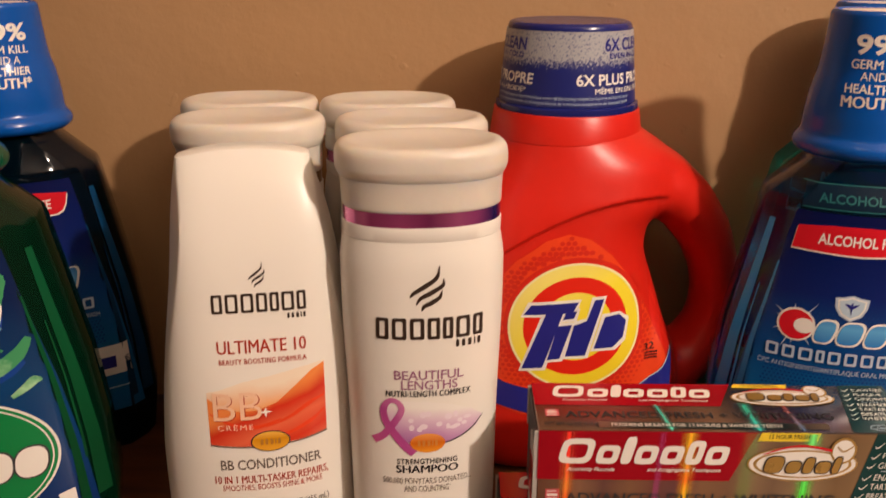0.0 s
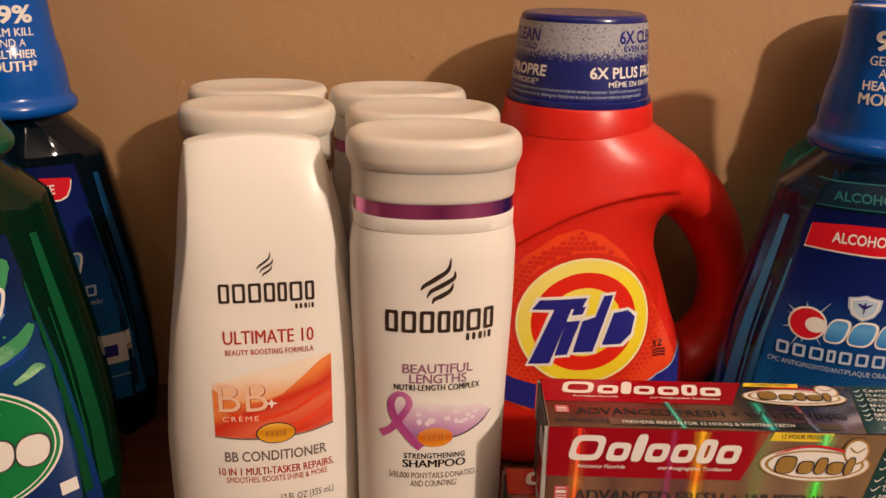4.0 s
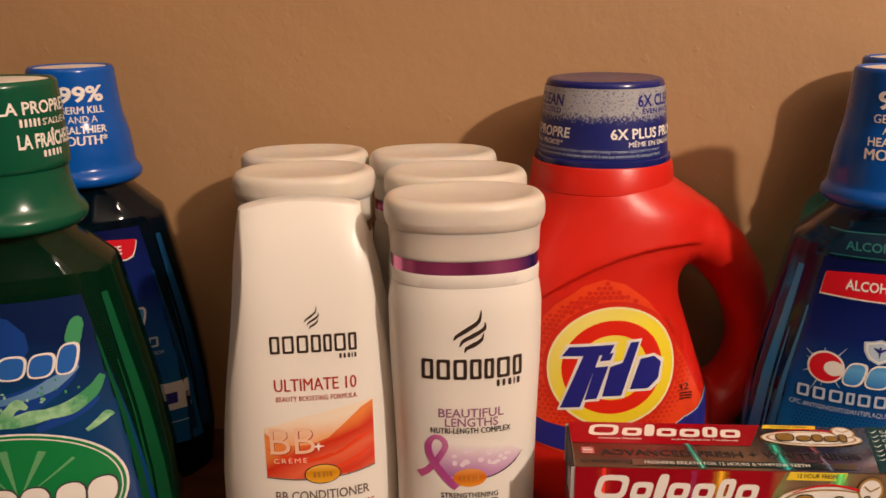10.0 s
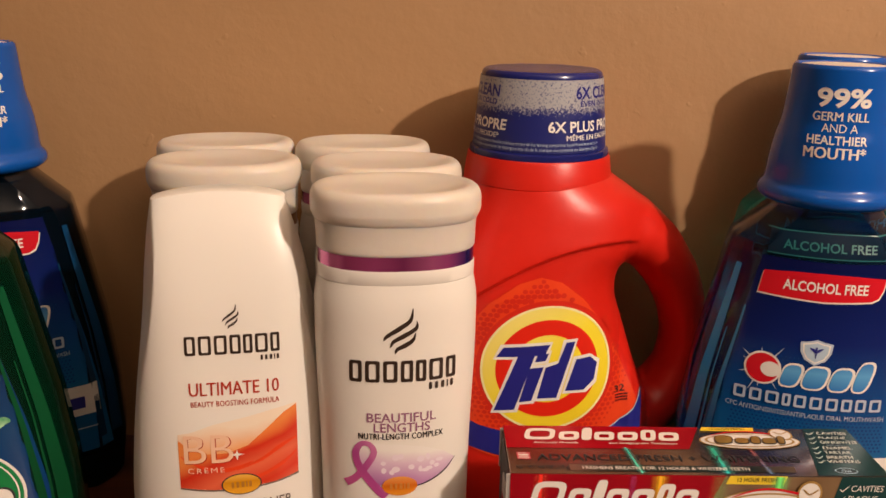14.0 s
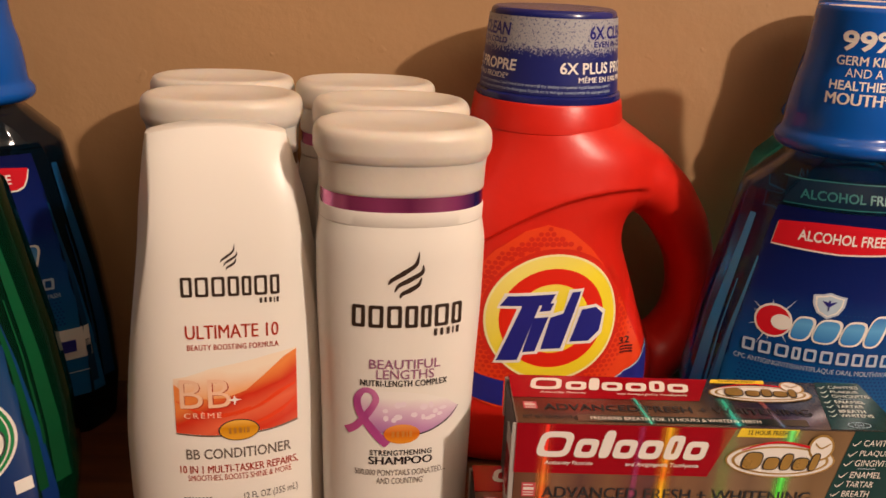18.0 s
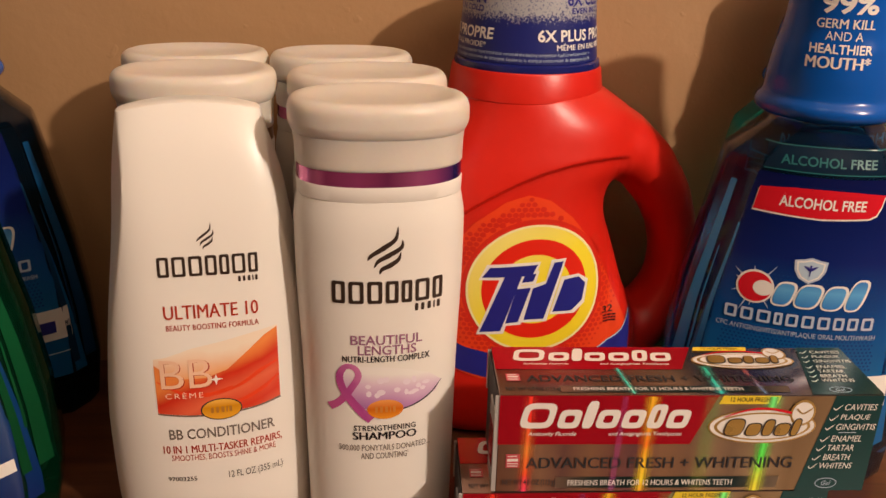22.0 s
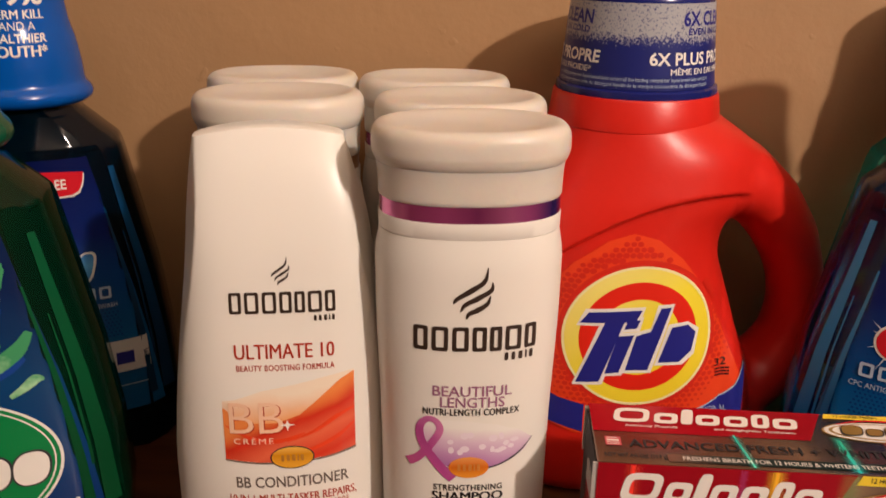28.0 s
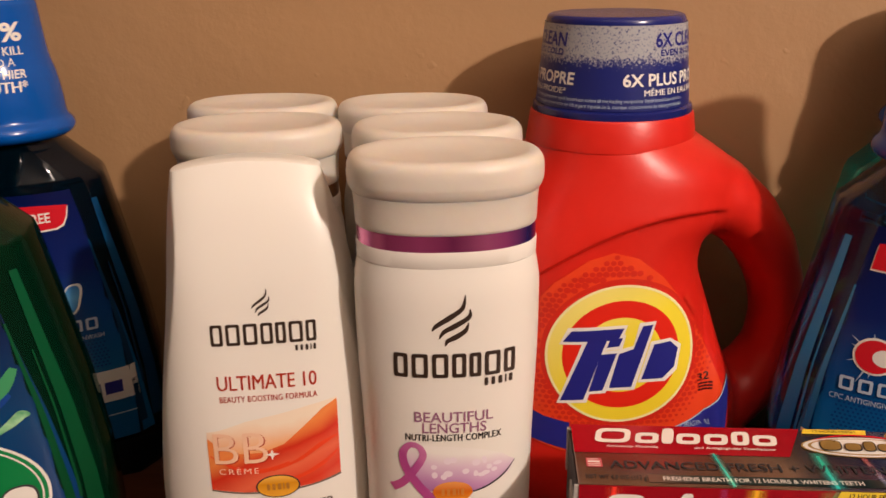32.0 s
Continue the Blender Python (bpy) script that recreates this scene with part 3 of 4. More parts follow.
def shampoo(x, y, yaw, band, label):
    t = thing("shampoo_bottle", x, y, 0, yaw, label, "bottle", "white hair-care bottles")
    part("body", loft(SH, 128), WHITE, t)
    part("shoulder_ring", loft([(.1888, .0378, .0261, 2.3), (.1896, .0385, .0266, 2.3), (.1952, .0386, .0267, 2.3), (.1962, .0381, .0265, 2.3)]), WHITE, t)
    part("band", loft([(.1962, .0381, .0265, 2.3), (.2030, .038, .0264, 2.3)]), band, t, "metallic foil band")
    part("cap", loft(dense([(.2030, .0381, .0265, 2.3), (.2036, .0385, .0269, 2.3), (.207, .0386, .0270, 2.3), (.2130, .0388, .0272, 2.3), (.2172, .0392, .0276, 2.3)], .001)), FROST, t, "frosted translucent cap")
    part("lid", loft(dense([(.2170, .0388, .0272, 2.3), (.2176, .0394, .0278, 2.3), (.2192, .0403, .0286, 2.3), (.2212, .0410, .0292, 2.3), (.2225, .0412, .0294, 2.3), (.2272, .0411, .0293, 2.3), (.2300, .0404, .0287, 2.3), (.2320, .0386, .0272, 2.3), (.2327, .0362, .0252, 2.3)], .0007)
        + [(.2326, .0345, .0238, 2.3), (.2318, .0318, .0214, 2.2), (.2307, .0280, .0180, 2.1), (.2298, .0225, .0138, 2), (.2294, .016, .0095, 2), (.2293, .006, .003, 2)]), FROST, t, "frosted translucent flip lid with a shallow dished top")
    return t


s1 = shampoo(-.009, .424, 6, PURPLE, "white shampoo bottle with purple foil band and frosted cap")
shampoo(-.016, .484, 5, PURPLE, "white shampoo bottle with frosted cap standing behind another")
shampoo(-.033, .545, 4, PURPLE, "white shampoo bottle with frosted cap near the wall")
shampoo(-.104, .484, 8, BRONZE, "white bottle with bronze foil band behind the conditioner")
shampoo(-.1165, .545, 6, BRONZE, "white bottle with bronze foil band near the wall")

ON = on_front(SH)
HOST[s1] = s1.children[0]
emblem(s1, ON, -.0076, .0084, .156, .1785, INK_BROWN)
name_row(s1, ON, -.0246, .0282, .1412, .1524, [1, 1.15, 1.15, 1, .85, 1.15, .85], INK_BROWN, gap=.10, hollow=.0017, n=9.0, label="dark brown block in place of a letter")
name_row(s1, ON, .0135, .0272, .1364, .1402, [1, 1, 1.1, .5, 1], INK_BROWN, gap=.24)
printed("lettering", words("BEAUTIFUL", -.0158, .018, .1197, .1247, .010), INK_MAUVE, s1, ON)
printed("lettering", words("LENGTHS", -.0125, .0151, .1143, .1193, .010), INK_MAUVE, s1, ON)
printed("lettering", words("NUTRI-LENGTH COMPLEX", -.0198, .0217, .1104, .1137, .02, gap=1.1), INK_BLACK, s1, ON)
printed("lilac_picture", poly([(-.0215, .101), (-.019, .106), (-.012, .108), (0, .1075), (.012, .1055), (.022, .1015), (.0285, .0955), (.025, .0905), (.018, .0865), (.010, .0842), (.0, .0835), (-.010, .085), (-.017, .0895), (-.0205, .0955)]), LILAC, s1, ON, .00015, .003, "lilac printed picture")
printed("picture_edge", stroke([(.0285, .0958), (.022, .0893), (.012, .0846), (.0, .083)], [.0003, .0009, .0008, .0006]), INK_CHECK, s1, ON, .0003)
rnd = random.Random(5)
for k in range(16):
    u = -.008 + .030 * rnd.random()
    printed("light_spot", poly(oval(u, .0925 + .009 * rnd.random() - abs(u - .006) * .1, .0010 + .0011 * rnd.random(), .0010 + .0007 * rnd.random(), 16)), BOKEH, s1, ON, .00025)
printed("ribbon", stroke([(-.0262, .0850), (-.0215, .0885), (-.0160, .0960), (-.0125, .1030), (-.0145, .1075), (-.0185, .1078), (-.0212, .1030), (-.0200, .0960), (-.0150, .0880), (-.0100, .0820), (-.0065, .0785)],
    [.0042, .0036, .0034, .0032, .0028, .0028, .0034, .0038, .0042, .0046, .0042]), RIBBON, s1, ON, .0004, 0, "pink looped ribbon")
printed("gel_oval", poly(oval(.0003, .0845, .0088, .0054)), AMBER_OVAL, s1, ON, .0005, .002, "glossy amber oval")
name_row(s1, ON, -.0052, .0058, .0828, .0862, [1, 1, 1.1, .5, 1], mat("amber_ink", (0.55, 0.20, 0.03), 0.3), .0007, gap=.22)
printed("lettering", words("STRENGTHENING", -.015, .0154, .0723, .0754, .02, gap=1.1), INK_BLACK, s1, ON)
printed("lettering", words("SHAMPOO", -.0155, .0157, .0672, .0716, .03), INK_BLACK, s1, ON)
printed("lettering", words("500,000 PONYTAILS DONATED...", -.0222, .0228, .0603, .0642), INK_GREY, s1, ON)
printed("lettering", words("AND COUNTING'", -.0117, .0117, .0560, .0597), INK_GREY, s1, ON)

# ---- conditioner ----
CO = dense([(0, 0.0455, 0.026, 2.2, -0.0035, 0), (0.004, 0.0490, 0.029, 2.2, -0.0035, 0), (0.03, 0.0508, 0.031, 2.25, -0.0037, 0), (0.066, 0.0510, 0.0312, 2.3, -0.0035, 0), (0.095, 0.0500, 0.0302, 2.5, -0.0025, 0), (0.125, 0.0478, 0.028, 2.9, -0.0013, 0), (0.154, 0.0442, 0.025, 3.4, -0.0008, 0), (0.171, 0.0417, 0.0228, 3.7, -0.0012, 0), (0.19, 0.0393, 0.0192, 4, -0.0018, 0.0005), (0.21, 0.0355, 0.014, 4.2, -0.0030, 0.002), (0.2245, 0.0325, 0.0082, 4.4, -0.0035, 0.004)], .003)
CO += [(.2262, .0322, .0074, 4.4, -.0035, .0042), (.2269, .0314, .0060, 4.2, -.0035, .0044), (.2271, .0300, .0036, 4, -.0035, .0046)]
co = thing("conditioner_bottle", -.0925, .432, 0, 10, "white upside-down conditioner bottle with orange picture", "bottle", "white hair-care bottles")
bm = loft(CO, 160)
for v in bm.verts:
    f = min(1, max(0, (v.co.z - .17) / .06))
    v.co.z -= .0048 * f * f * ((v.co.x + .0035) / .0325) ** 2
for v in bm.verts:
    z = v.co.z
    left = -.0545 + max(0, z - .066) * .1168
    rise = min(1, max(0, (z - .090) / .1372)) ** 1.7
    wide = .0060 * math.sin(math.pi * rise)
    edge, other = left + wide, .0475 - max(0, z - .10) * .140 - wide * .45
    if v.co.y < .006:
        v.co.y += 1.5 * max(0, edge - v.co.x, v.co.x - other)
part("body", bm, WHITE, co)
part("lid", loft([(-.0002, .0405, .0245, 2.2, -.003, 0), (.0002, .0435, .0265, 2.2, -.003, 0), (.003, .046, .0286, 2.2, -.003, 0), (.0034, .0472, .0297, 2.2, -.003, 0), (.0065, .0478, .0302, 2.2, -.003, 0)]), FROST, co, "frosted lid under the bottle")
OC = on_front(CO)
HOST[co] = co.children[0]
emblem(co, OC, -.0034, .0042, .163, .175, INK_BROWN)
name_row(co, OC, -.0224, .0238, .1505, .1600, [1, 1.15, 1.15, 1, .85, 1.15, .85], INK_BROWN, gap=.10, hollow=.0013, n=9.0, label="dark brown block in place of a letter")
name_row(co, OC, .0134, .0233, .1466, .1492, [1, 1, 1.1, .5, 1], INK_BROWN, gap=.24)
printed("lettering", words("ULTIMATE 10", -.0207, .0221, .1300, .1368, .010), INK_RED, co, OC)
printed("lettering", words("BEAUTY BOOSTING FORMULA", -.0202, .0220, .1244, .1272, .012, gap=1.1), INK_RED, co, OC)
printed("silk_picture", poly([(-.0276, .0815), (-.0276, .1100), (-.022, .1110), (-.010, .115), (.004, .1175), (.018, .1205), (.0303, .1225), (.0303, .0835), (.018, .0812), (.004, .0800), (-.012, .0800)]), BB_PRINT, co, OC, .00015, .003, "orange silk printed picture")
printed("silk_fold", poly([(-.0276, .0815), (-.0276, .107), (-.022, .1025), (-.014, .0995), (-.004, .0995), (.006, .103), (.016, .1115), (.024, .1185), (.0303, .1218), (.0303, .0835), (.018, .0812), (.004, .0800), (-.012, .0800)]), BB_WAVE, co, OC, .00025, .003)
for pts in ([(.0, .090), (.012, .0945), (.022, .1005), (.0300, .104)], [(-.004, .084), (.010, .0855), (.022, .0905), (.0300, .0965)], [(-.027, .0985), (-.016, .0925), (-.004, .0905), (.008, .094)]):
    printed("silk_fold", stroke(pts, [.0003, .0016, .0022, .0006]), INK_ORANGE, co, OC, .00035)
printed("picture_edge", stroke([(-.0277, .0812), (-.012, .0797), (.004, .0797), (.018, .0809), (.0304, .0833)], [.0006, .0009, .0009, .0009, .0012]), INK_GREY, co, OC, .0004)
printed("lettering", words("BB", -.0250, -.0012, .0948, .1096, -.005), mat("peach_ink", (0.80, 0.52, 0.36), 0.3), co, OC, .0005)
printed("lettering", words("BB", -.0244, -.0006, .0944, .1092, -.012), INK_RED, co, OC, .00042)
printed("lettering", words("CR\u00c8ME", -.0235, -.006, .0895, .0930, -.002, gap=1.3), mat("pale_peach_ink", (0.80, 0.60, 0.48), 0.3), co, OC, .0005)
printed("sparkle", poly([(.0005, .1010), (.0012, .0992), (.0040, .0985), (.0012, .0979), (.0005, .0955), (-.0002, .0979), (-.0026, .0985), (-.0002, .0992)]), INK_WHITE, co, OC, .0006)
printed("gel_oval_rim", poly(oval(.002, .0823, .0098, .0058)), INK_CHECK, co, OC, .0005, .002)
printed("gel_oval", poly(oval(.002, .0823, .0092, .0053)), GOLD_OVAL, co, OC, .0006, .002, "glossy golden oval")
name_row(co, OC, -.0035, .0075, .0806, .0838, [1, 1, 1.1, .5, 1], mat("dark_amber_ink", (0.40, 0.17, 0.02), 0.3), .0008, gap=.22)
printed("lettering", words("BB CONDITIONER", -.0236, .0268, .0668, .0726, .014), INK_GREY, co, OC)
printed("lettering", words("10 IN 1 MULTI-TASKER REPAIRS,", -.027, .030, .0582, .0632, .012), INK_RED, co, OC)
printed("lettering", words("SMOOTHES, BOOSTS SHINE & MORE", -.0235, .0267, .0540, .0578), INK_RED, co, OC)
printed("lettering", words("12 FL OZ (355 mL)", .003, .0297, .0410, .0462), INK_BROWN, co, OC)
printed("lettering", words("97003255", -.0263, -.0125, .0425, .0450, .01), INK_BROWN, co, OC)

# ---- detergent ----
de = thing("detergent_jug", .0755, .548, 0, 5, "red plastic laundry detergent jug with blue cap and side handle", "jug")
DE = dense([(0, .0655, .046, 3.2, .0065, -.004), (.006, .0700, .051, 3.2, .0060, -.004), (.05, .0715, .0545, 3, .0055, -.004), (.075, .0710, .0545, 2.8, .0030, -.004), (.10, .066, .054, 2.7, -.0020, -.004), (.125, .0615, .0535, 2.6, -.0055, -.004), (.145, .0585, .053, 2.5, -.0075, -.004), (.16, .0605, .053, 2.4, -.0055, -.003),
      (.1745, .0670, .0535, 2.3, .0030, -.002), (.189, .0640, .0525, 2.2, .0060, 0), (.199, .0600, .0505, 2.1, .0080, 0), (.2085, .0515, .0475, 2, .0045, 0), (.214, .0460, .0455, 2, .001, 0), (.218, .0440, .044, 2, 0, 0)])


def sunk(u, v):
    """The label panel lies back under a curved ridge."""
    ridge = 0.1748 + 0.350 * u - 4.6 * u * u
    k = min(1, max(0, (ridge - v) / .0030))
    side = min(1, max(0, (.062 - abs(u + .004)) / .008))
    return .0050 * k * k * (3 - 2 * k) * side


fused("body", [loft(DE, 160), tube([(.0, 0, .174, .026, .040), (.022, 0, .1825, .0265, .041), (.043, 0, .1845, .0240, .0395), (.062, 0, .1790, .0218, .036), (.0795, 0, .1655, .0190, .031), (.0935, 0, .1465, .0172, .027), (.1022, 0, .1255, .0152, .0245), (.1058, 0, .104, .0142, .0225), (.1035, 0, .082, .0148, .022), (.094, 0, .062, .018, .025), (.075, 0, .046, .0225, .030), (.045, 0, .036, .025, .035)])],
    .0016, 80, RED, de, sunk)
part("collar", loft([(.2105, .0452, .0452, 2), (.2120, .0460, .0460, 2), (.2265, .0440, .0440, 2), (.2278, .0432, .0432, 2)]), RED, de, "red collar under the cap")
part("cap", loft([(.2276, .0425, .0425, 2), (.2282, .0428, .0428, 2), (.2312, .0425, .0425, 2), (.2322, .0405, .0405, 2), (.2742, .0364, .0364, 2), (.2758, .0362, .0362, 2), (.2772, .0354, .0354, 2), (.2780, .0338, .0338, 2), (.2778, .032, .032, 2)]), NAVY, de, "deep blue screw cap")


def capr(v):
    return .0407 - (v - .2325) / .0415 * .0038


RC = on_round(capr)
HOST[de] = part("cap_sleeve", loft([(.2325, .0409, .0409, 2), (.2740, .0371, .0371, 2)], 128, False), SLEEVE, de, "blue printed sleeve with grey speckled upper half")
for turn in (0.56, -1.72, 2.70):
    RC = on_round(capr, turn)
    printed("lettering", words("6X CLEAN", -.0085, .0310, .2632, .2704, .025), INK_NAVY, de, RC, .0004)
    printed("lettering", words("EVEN IN COLD", -.0055, .0300, .2590, .2622, .02), INK_NAVY, de, RC, .0004)
    printed("lettering", words("6X PLUS PROPRE", -.0258, .0390, .2446, .2510, .025), INK_WHITE, de, RC, .0004)
    printed("lettering", words("M\u00caME EN EAU FROIDE*", -.0150, .0350, .2400, .2438, .02), INK_WHITE, de, RC, .0004)
for turn in (-.9, .25):
    RC = on_round(capr, turn)
    printed("lettering", words("of the leading competitor liquid brand base variant in", -.026, .022, .2362, .2387), INK_PALE, de, RC, .0004)
    printed("lettering", words("de la marque concurrente de d\u00e9tergent liquide", -.024, .022, .2333, .2358), INK_PALE, de, RC, .0004)
def OD(u, v, lift):
    return on_front(DE, sunk)(u, v - .003, lift)


del HOST[de]
LAB = [(-.060, .078), (-.058, .105), (-.050, .130), (-.036, .148), (-.019, .1605), (-.006, .1645), (.007, .161), (.021, .150), (.036, .132), (.0465, .113), (.0560, .092), (.064, .0745), (.064, .056), (.03, .048), (-.03, .048), (-.055, .056)]
printed("label", poly(LAB), INK_ORANGE, de, OD, .0006, .003, "orange printed label with scarlet halftone dots")
dots = []
rd = random.Random(3)
for i in range(36):
    for j in range(36):
        u, v = -.062 + i * .0036 + (j % 2) * .0018, .066 + j * .0030
        r = math.hypot(u, (v - .1085) * 1.02)
        lim = .0485 + .018 * max(0, (v - .1085) / .05) if v > .1085 else .0555
        if .0438 < r < lim and v < .163 - abs(u + .006) * .62 and u < .052 - (v - .1) * .35 and u > -.056:
            f = (r - .0400) / (lim - .0400)
            k = (.0023 - .0016 * f) * rd.uniform(.85, 1.1)
            dots.append(poly(oval(u, v, k, k * .88, 9)))
tagged(printed("halftone_dots", join(dots), INK_DOT, de, OD, .0008), kind="stuff")
CV = .1070
printed("red_field", hoop(.0005, CV + .0004, .0432, .0430, .0040), INK_DOT, de, OD, .0007, .003)
printed("yellow_ring", hoop(.0005, CV, .0405, .0400, .0090), INK_YELLOW, de, OD, .0009, .003, "yellow printed ring")
printed("red_ring", hoop(.0005, CV, .0318, .0313, .0095), INK_SCARLET, de, OD, .00095, .003)
printed("ring_edge", hoop(.0005, CV, .0407, .0402, .0014), mat("pale_yellow_ink", (0.84, 0.78, 0.42), 0.32), de, OD, .00105, .003)
printed("yellow_disc", poly(oval(.0005, CV, .0226, .0222)), INK_YELLOW, de, OD, .0009, .003)
printed("blue_corner", poly([(.066, .0850), (.060, .0775), (.052, .0705), (.041, .0645), (.028, .0600), (.014, .0580), (.014, .049), (.064, .056)]), INK_NAVY, de, OD, .00095, .003, "deep blue printed corner")
printed("blue_corner", poly([(-.062, .081), (-.052, .0740), (-.040, .0690), (-.026, .0660), (-.026, .049), (-.055, .056)]), INK_NAVY, de, OD, .00095, .003, "deep blue printed corner")
for grow, ink, lift in ((.0018, INK_WHITE, .0011), (.0, INK_NAVY, .0013)):
    g = grow
    rows = [[(-.0312 - g, .1150 - g), (-.0020 + g, .1160 - g), (.0012 + g, .1228 + g), (-.0268 - g, .1212 + g)],
            [(-.0316 - g, .0798 - g), (-.0192 + g, .0808 - g), (-.0070 + g, .1190 + g), (-.0168 - g, .1190 + g)],
            [(-.0165 - g, .0858 - g), (-.0090 + g, .0866 - g), (-.0022 + g, .1085 + g), (-.0108 - g, .1078 + g)],
            [(-.0078 - g, .1118 - g), (-.0012 + g, .1124 - g), (.0006 + g, .1172 + g), (-.0060 - g, .1168 + g)],
            [(-.0056 - g, .0880 - g), (.0065 + g, .0882 - g), (.0168 + g, .1240 + g), (.0112 - g, .1236 + g), (.0066, .1106 + g), (-.0010 - g, .1080 + g)],
            [(.0118 - g, .0925 - g), (.0235 + g, .0925 - g), (.0300 + g, .0985 - g), (.0318 + g, .1090 + g), (.0270, .1135 + g), (.0180 - g, .1125 + g)]]
    for r in rows:
        printed("name_block", poly(r), ink, de, OD, lift, .003, "navy slanted block with white edging in place of a letter")
printed("corner_edge", stroke([(.0655, .0852), (.060, .0779), (.052, .0709), (.041, .0649), (.028, .0604), (.014, .0584)], [.0008] * 6), INK_PALE, de, OD, .00105)
printed("lettering", words("32", .0448, .0522, .0872, .0914, .01), INK_BLACK, de, OD, .0011)
printed("small_print", rows_of_bars(.0446, .0546, .0812, .0864, 3), INK_MAROON, de, OD, .0012)
printed("lettering", words("ORIGINAL", .036, .054, .0610, .0640), INK_PALE, de, OD, .0011)

# ---- mouthwash ----
MW = [(0, .0600, .0330, .012, .002), (.004, .0645, .0370, .014, .006), (.03, .0680, .0395, .0155, .010), (.07, .0665, .0395, .016, .010), (.11, .0620, .0390, .016, .010), (.15, .0550, .0375, .016, .009), (.186, .0485, .0355, .015, .008), (.191, .0470, .0345, .015, .007), (.200, .0375, .0305, .013, .003), (.208, .0295, .0275, .0125, .001), (.2115, .0268, .0264, .0125, 0), (.216, .0262, .0260, .0125, 0)]


def mw_at(v):
    v = min(max(v, 0), .216)
    for a, b in zip(MW, MW[1:]):
        if v <= b[0]:
            f = (v - a[0]) / (b[0] - a[0])
            return [p + (q - p) * f for p, q in zip(a[1:], b[1:])]
    return MW[-1][1:]


def mw_ring(v):
    hw, hd, c, bulge = mw_at(v)
    e = min(.0014, c * .25)
    n = 12
    f = hw - c
    face = [(-f + 2 * f * i / n, -hd + bulge * ((-1 + 2 * i / n) ** 2)) for i in range(n + 1)]
    y0 = -hd + bulge
    pts = [(-hw, y0 + c + e), (-hw + e * .7, y0 + c - e * .7), (-f - e * .7, y0 + e * .7)] + face + [(f + e * .7, y0 + e * .7), (hw - e * .7, y0 + c - e * .7), (hw, y0 + c + e)]
    y1 = hd - bulge * .3
    pts += [(hw, y1 - c - e), (hw - e * .7, y1 - c + e * .7), (f + e * .7, y1 - e * .7)] + [(f - 2 * f * i / n, y1) for i in range(n + 1)] + [(-f - e * .7, y1 - e * .7), (-hw + e * .7, y1 - c + e * .7), (-hw, y1 - c - e)]
    return [(x, y, v) for x, y in pts]


def on_body(u, v, lift):
    hw, hd, c, bulge = mw_at(v)
    f = hw - c
    y = -hd + bulge * min(1.0, (u / f) ** 2)
    if abs(u) > f:
        y += abs(u) - f
    return (u, y - lift, v)


CAP = dense([(.2135, .0335, .0335, 2), (.2155, .0362, .0362, 2), (.2185, .0372, .0372, 2), (.2215, .0362, .0362, 2), (.2245, .0340, .0340, 2), (.235, .0330, .0330, 2), (.248, .0312, .0312, 2), (.256, .0292, .0292, 2), (.265, .0280, .0280, 2), (.284, .0266, .0266, 2), (.2868, .0262, .0262, 2), (.2880, .0250, .0250, 2)], .0012)
GCAP = dense([(.2135, .0335, .0335, 2), (.2155, .0362, .0362, 2), (.2185, .0372, .0372, 2), (.2215, .0366, .0366, 2), (.2260, .0335, .0335, 2), (.235, .0310, .0310, 2), (.2445, .0302, .0302, 2), (.2455, .0312, .0312, 2), (.2475, .0318, .0318, 2), (.266, .0312, .0312, 2), (.285, .0304, .0304, 2), (.2885, .0300, .0300, 2), (.2900, .0285, .0285, 2)], .0012)


def mouthwash(x, y, yaw, cap, profile, liquid, label):
    t = thing("mouthwash_bottle", x, y, 0, yaw, label, "bottle", "mouthwash bottles")
    zs = sorted(set([q[0] for q in MW] + [.004 * i for i in range(1, 54)]))
    part("body", stack([mw_ring(z) for z in zs]), liquid, t, "clear tinted plastic body full of liquid")
    top = profile[-1][0]
    r = profile[-1][1]
    part("cap", loft(profile + [(top - .0006, r - .0015, r - .0015, 2), (top - .0016, r - .002, r - .002, 2)]), cap, t)
    part("cap_disc", loft([(top - .0018, r - .0025, r - .0025, 2), (top - .0010, r - .0025, r - .0025, 2), (top - .0007, r - .0035, r - .0035, 2)]), CEIL, t, "off-white disc in the cap's top")
    return t


def label_outline(v0, v1, grow=0.0, n=14):
    left = [(-(mw_at(v)[0] - mw_at(v)[2]) * .985 - .010 * (1 - v / .18) - grow, v) for v in [v0 + (v1 - v0) * i / n for i in range(n + 1)]]
    return left + [(-u, v) for u, v in left[::-1]]


def cap_text(t, profile, lines, ink):
    def radius(v):
        for a, b in zip(profile, profile[1:]):
            if v <= b[0]:
                return a[1] + (b[1] - a[1]) * (v - a[0]) / (b[0] - a[0])
        return profile[-1][1]
    place = on_round(radius)
    HOST[t] = [c for c in t.children if c.name.startswith("cap") and not c.name.startswith("cap_disc")][0]
    for body, u0, u1, v0, v1, bold in lines:
        printed("lettering", words(body, u0, u1, v0, v1, bold), ink, t, place, .0003)


GERM = (("99%", -.0155, .0115, .2660, .2760, .03), ("GERM KILL", -.0165, .0110, .2592, .2637, .02), ("AND A", -.0115, .0060, .2535, .2577, 0), ("HEALTHIER", -.0185, .0115, .2472, .2517, .02), ("MOUTH*", -.0195, .0112, .2400, .2460, .03))


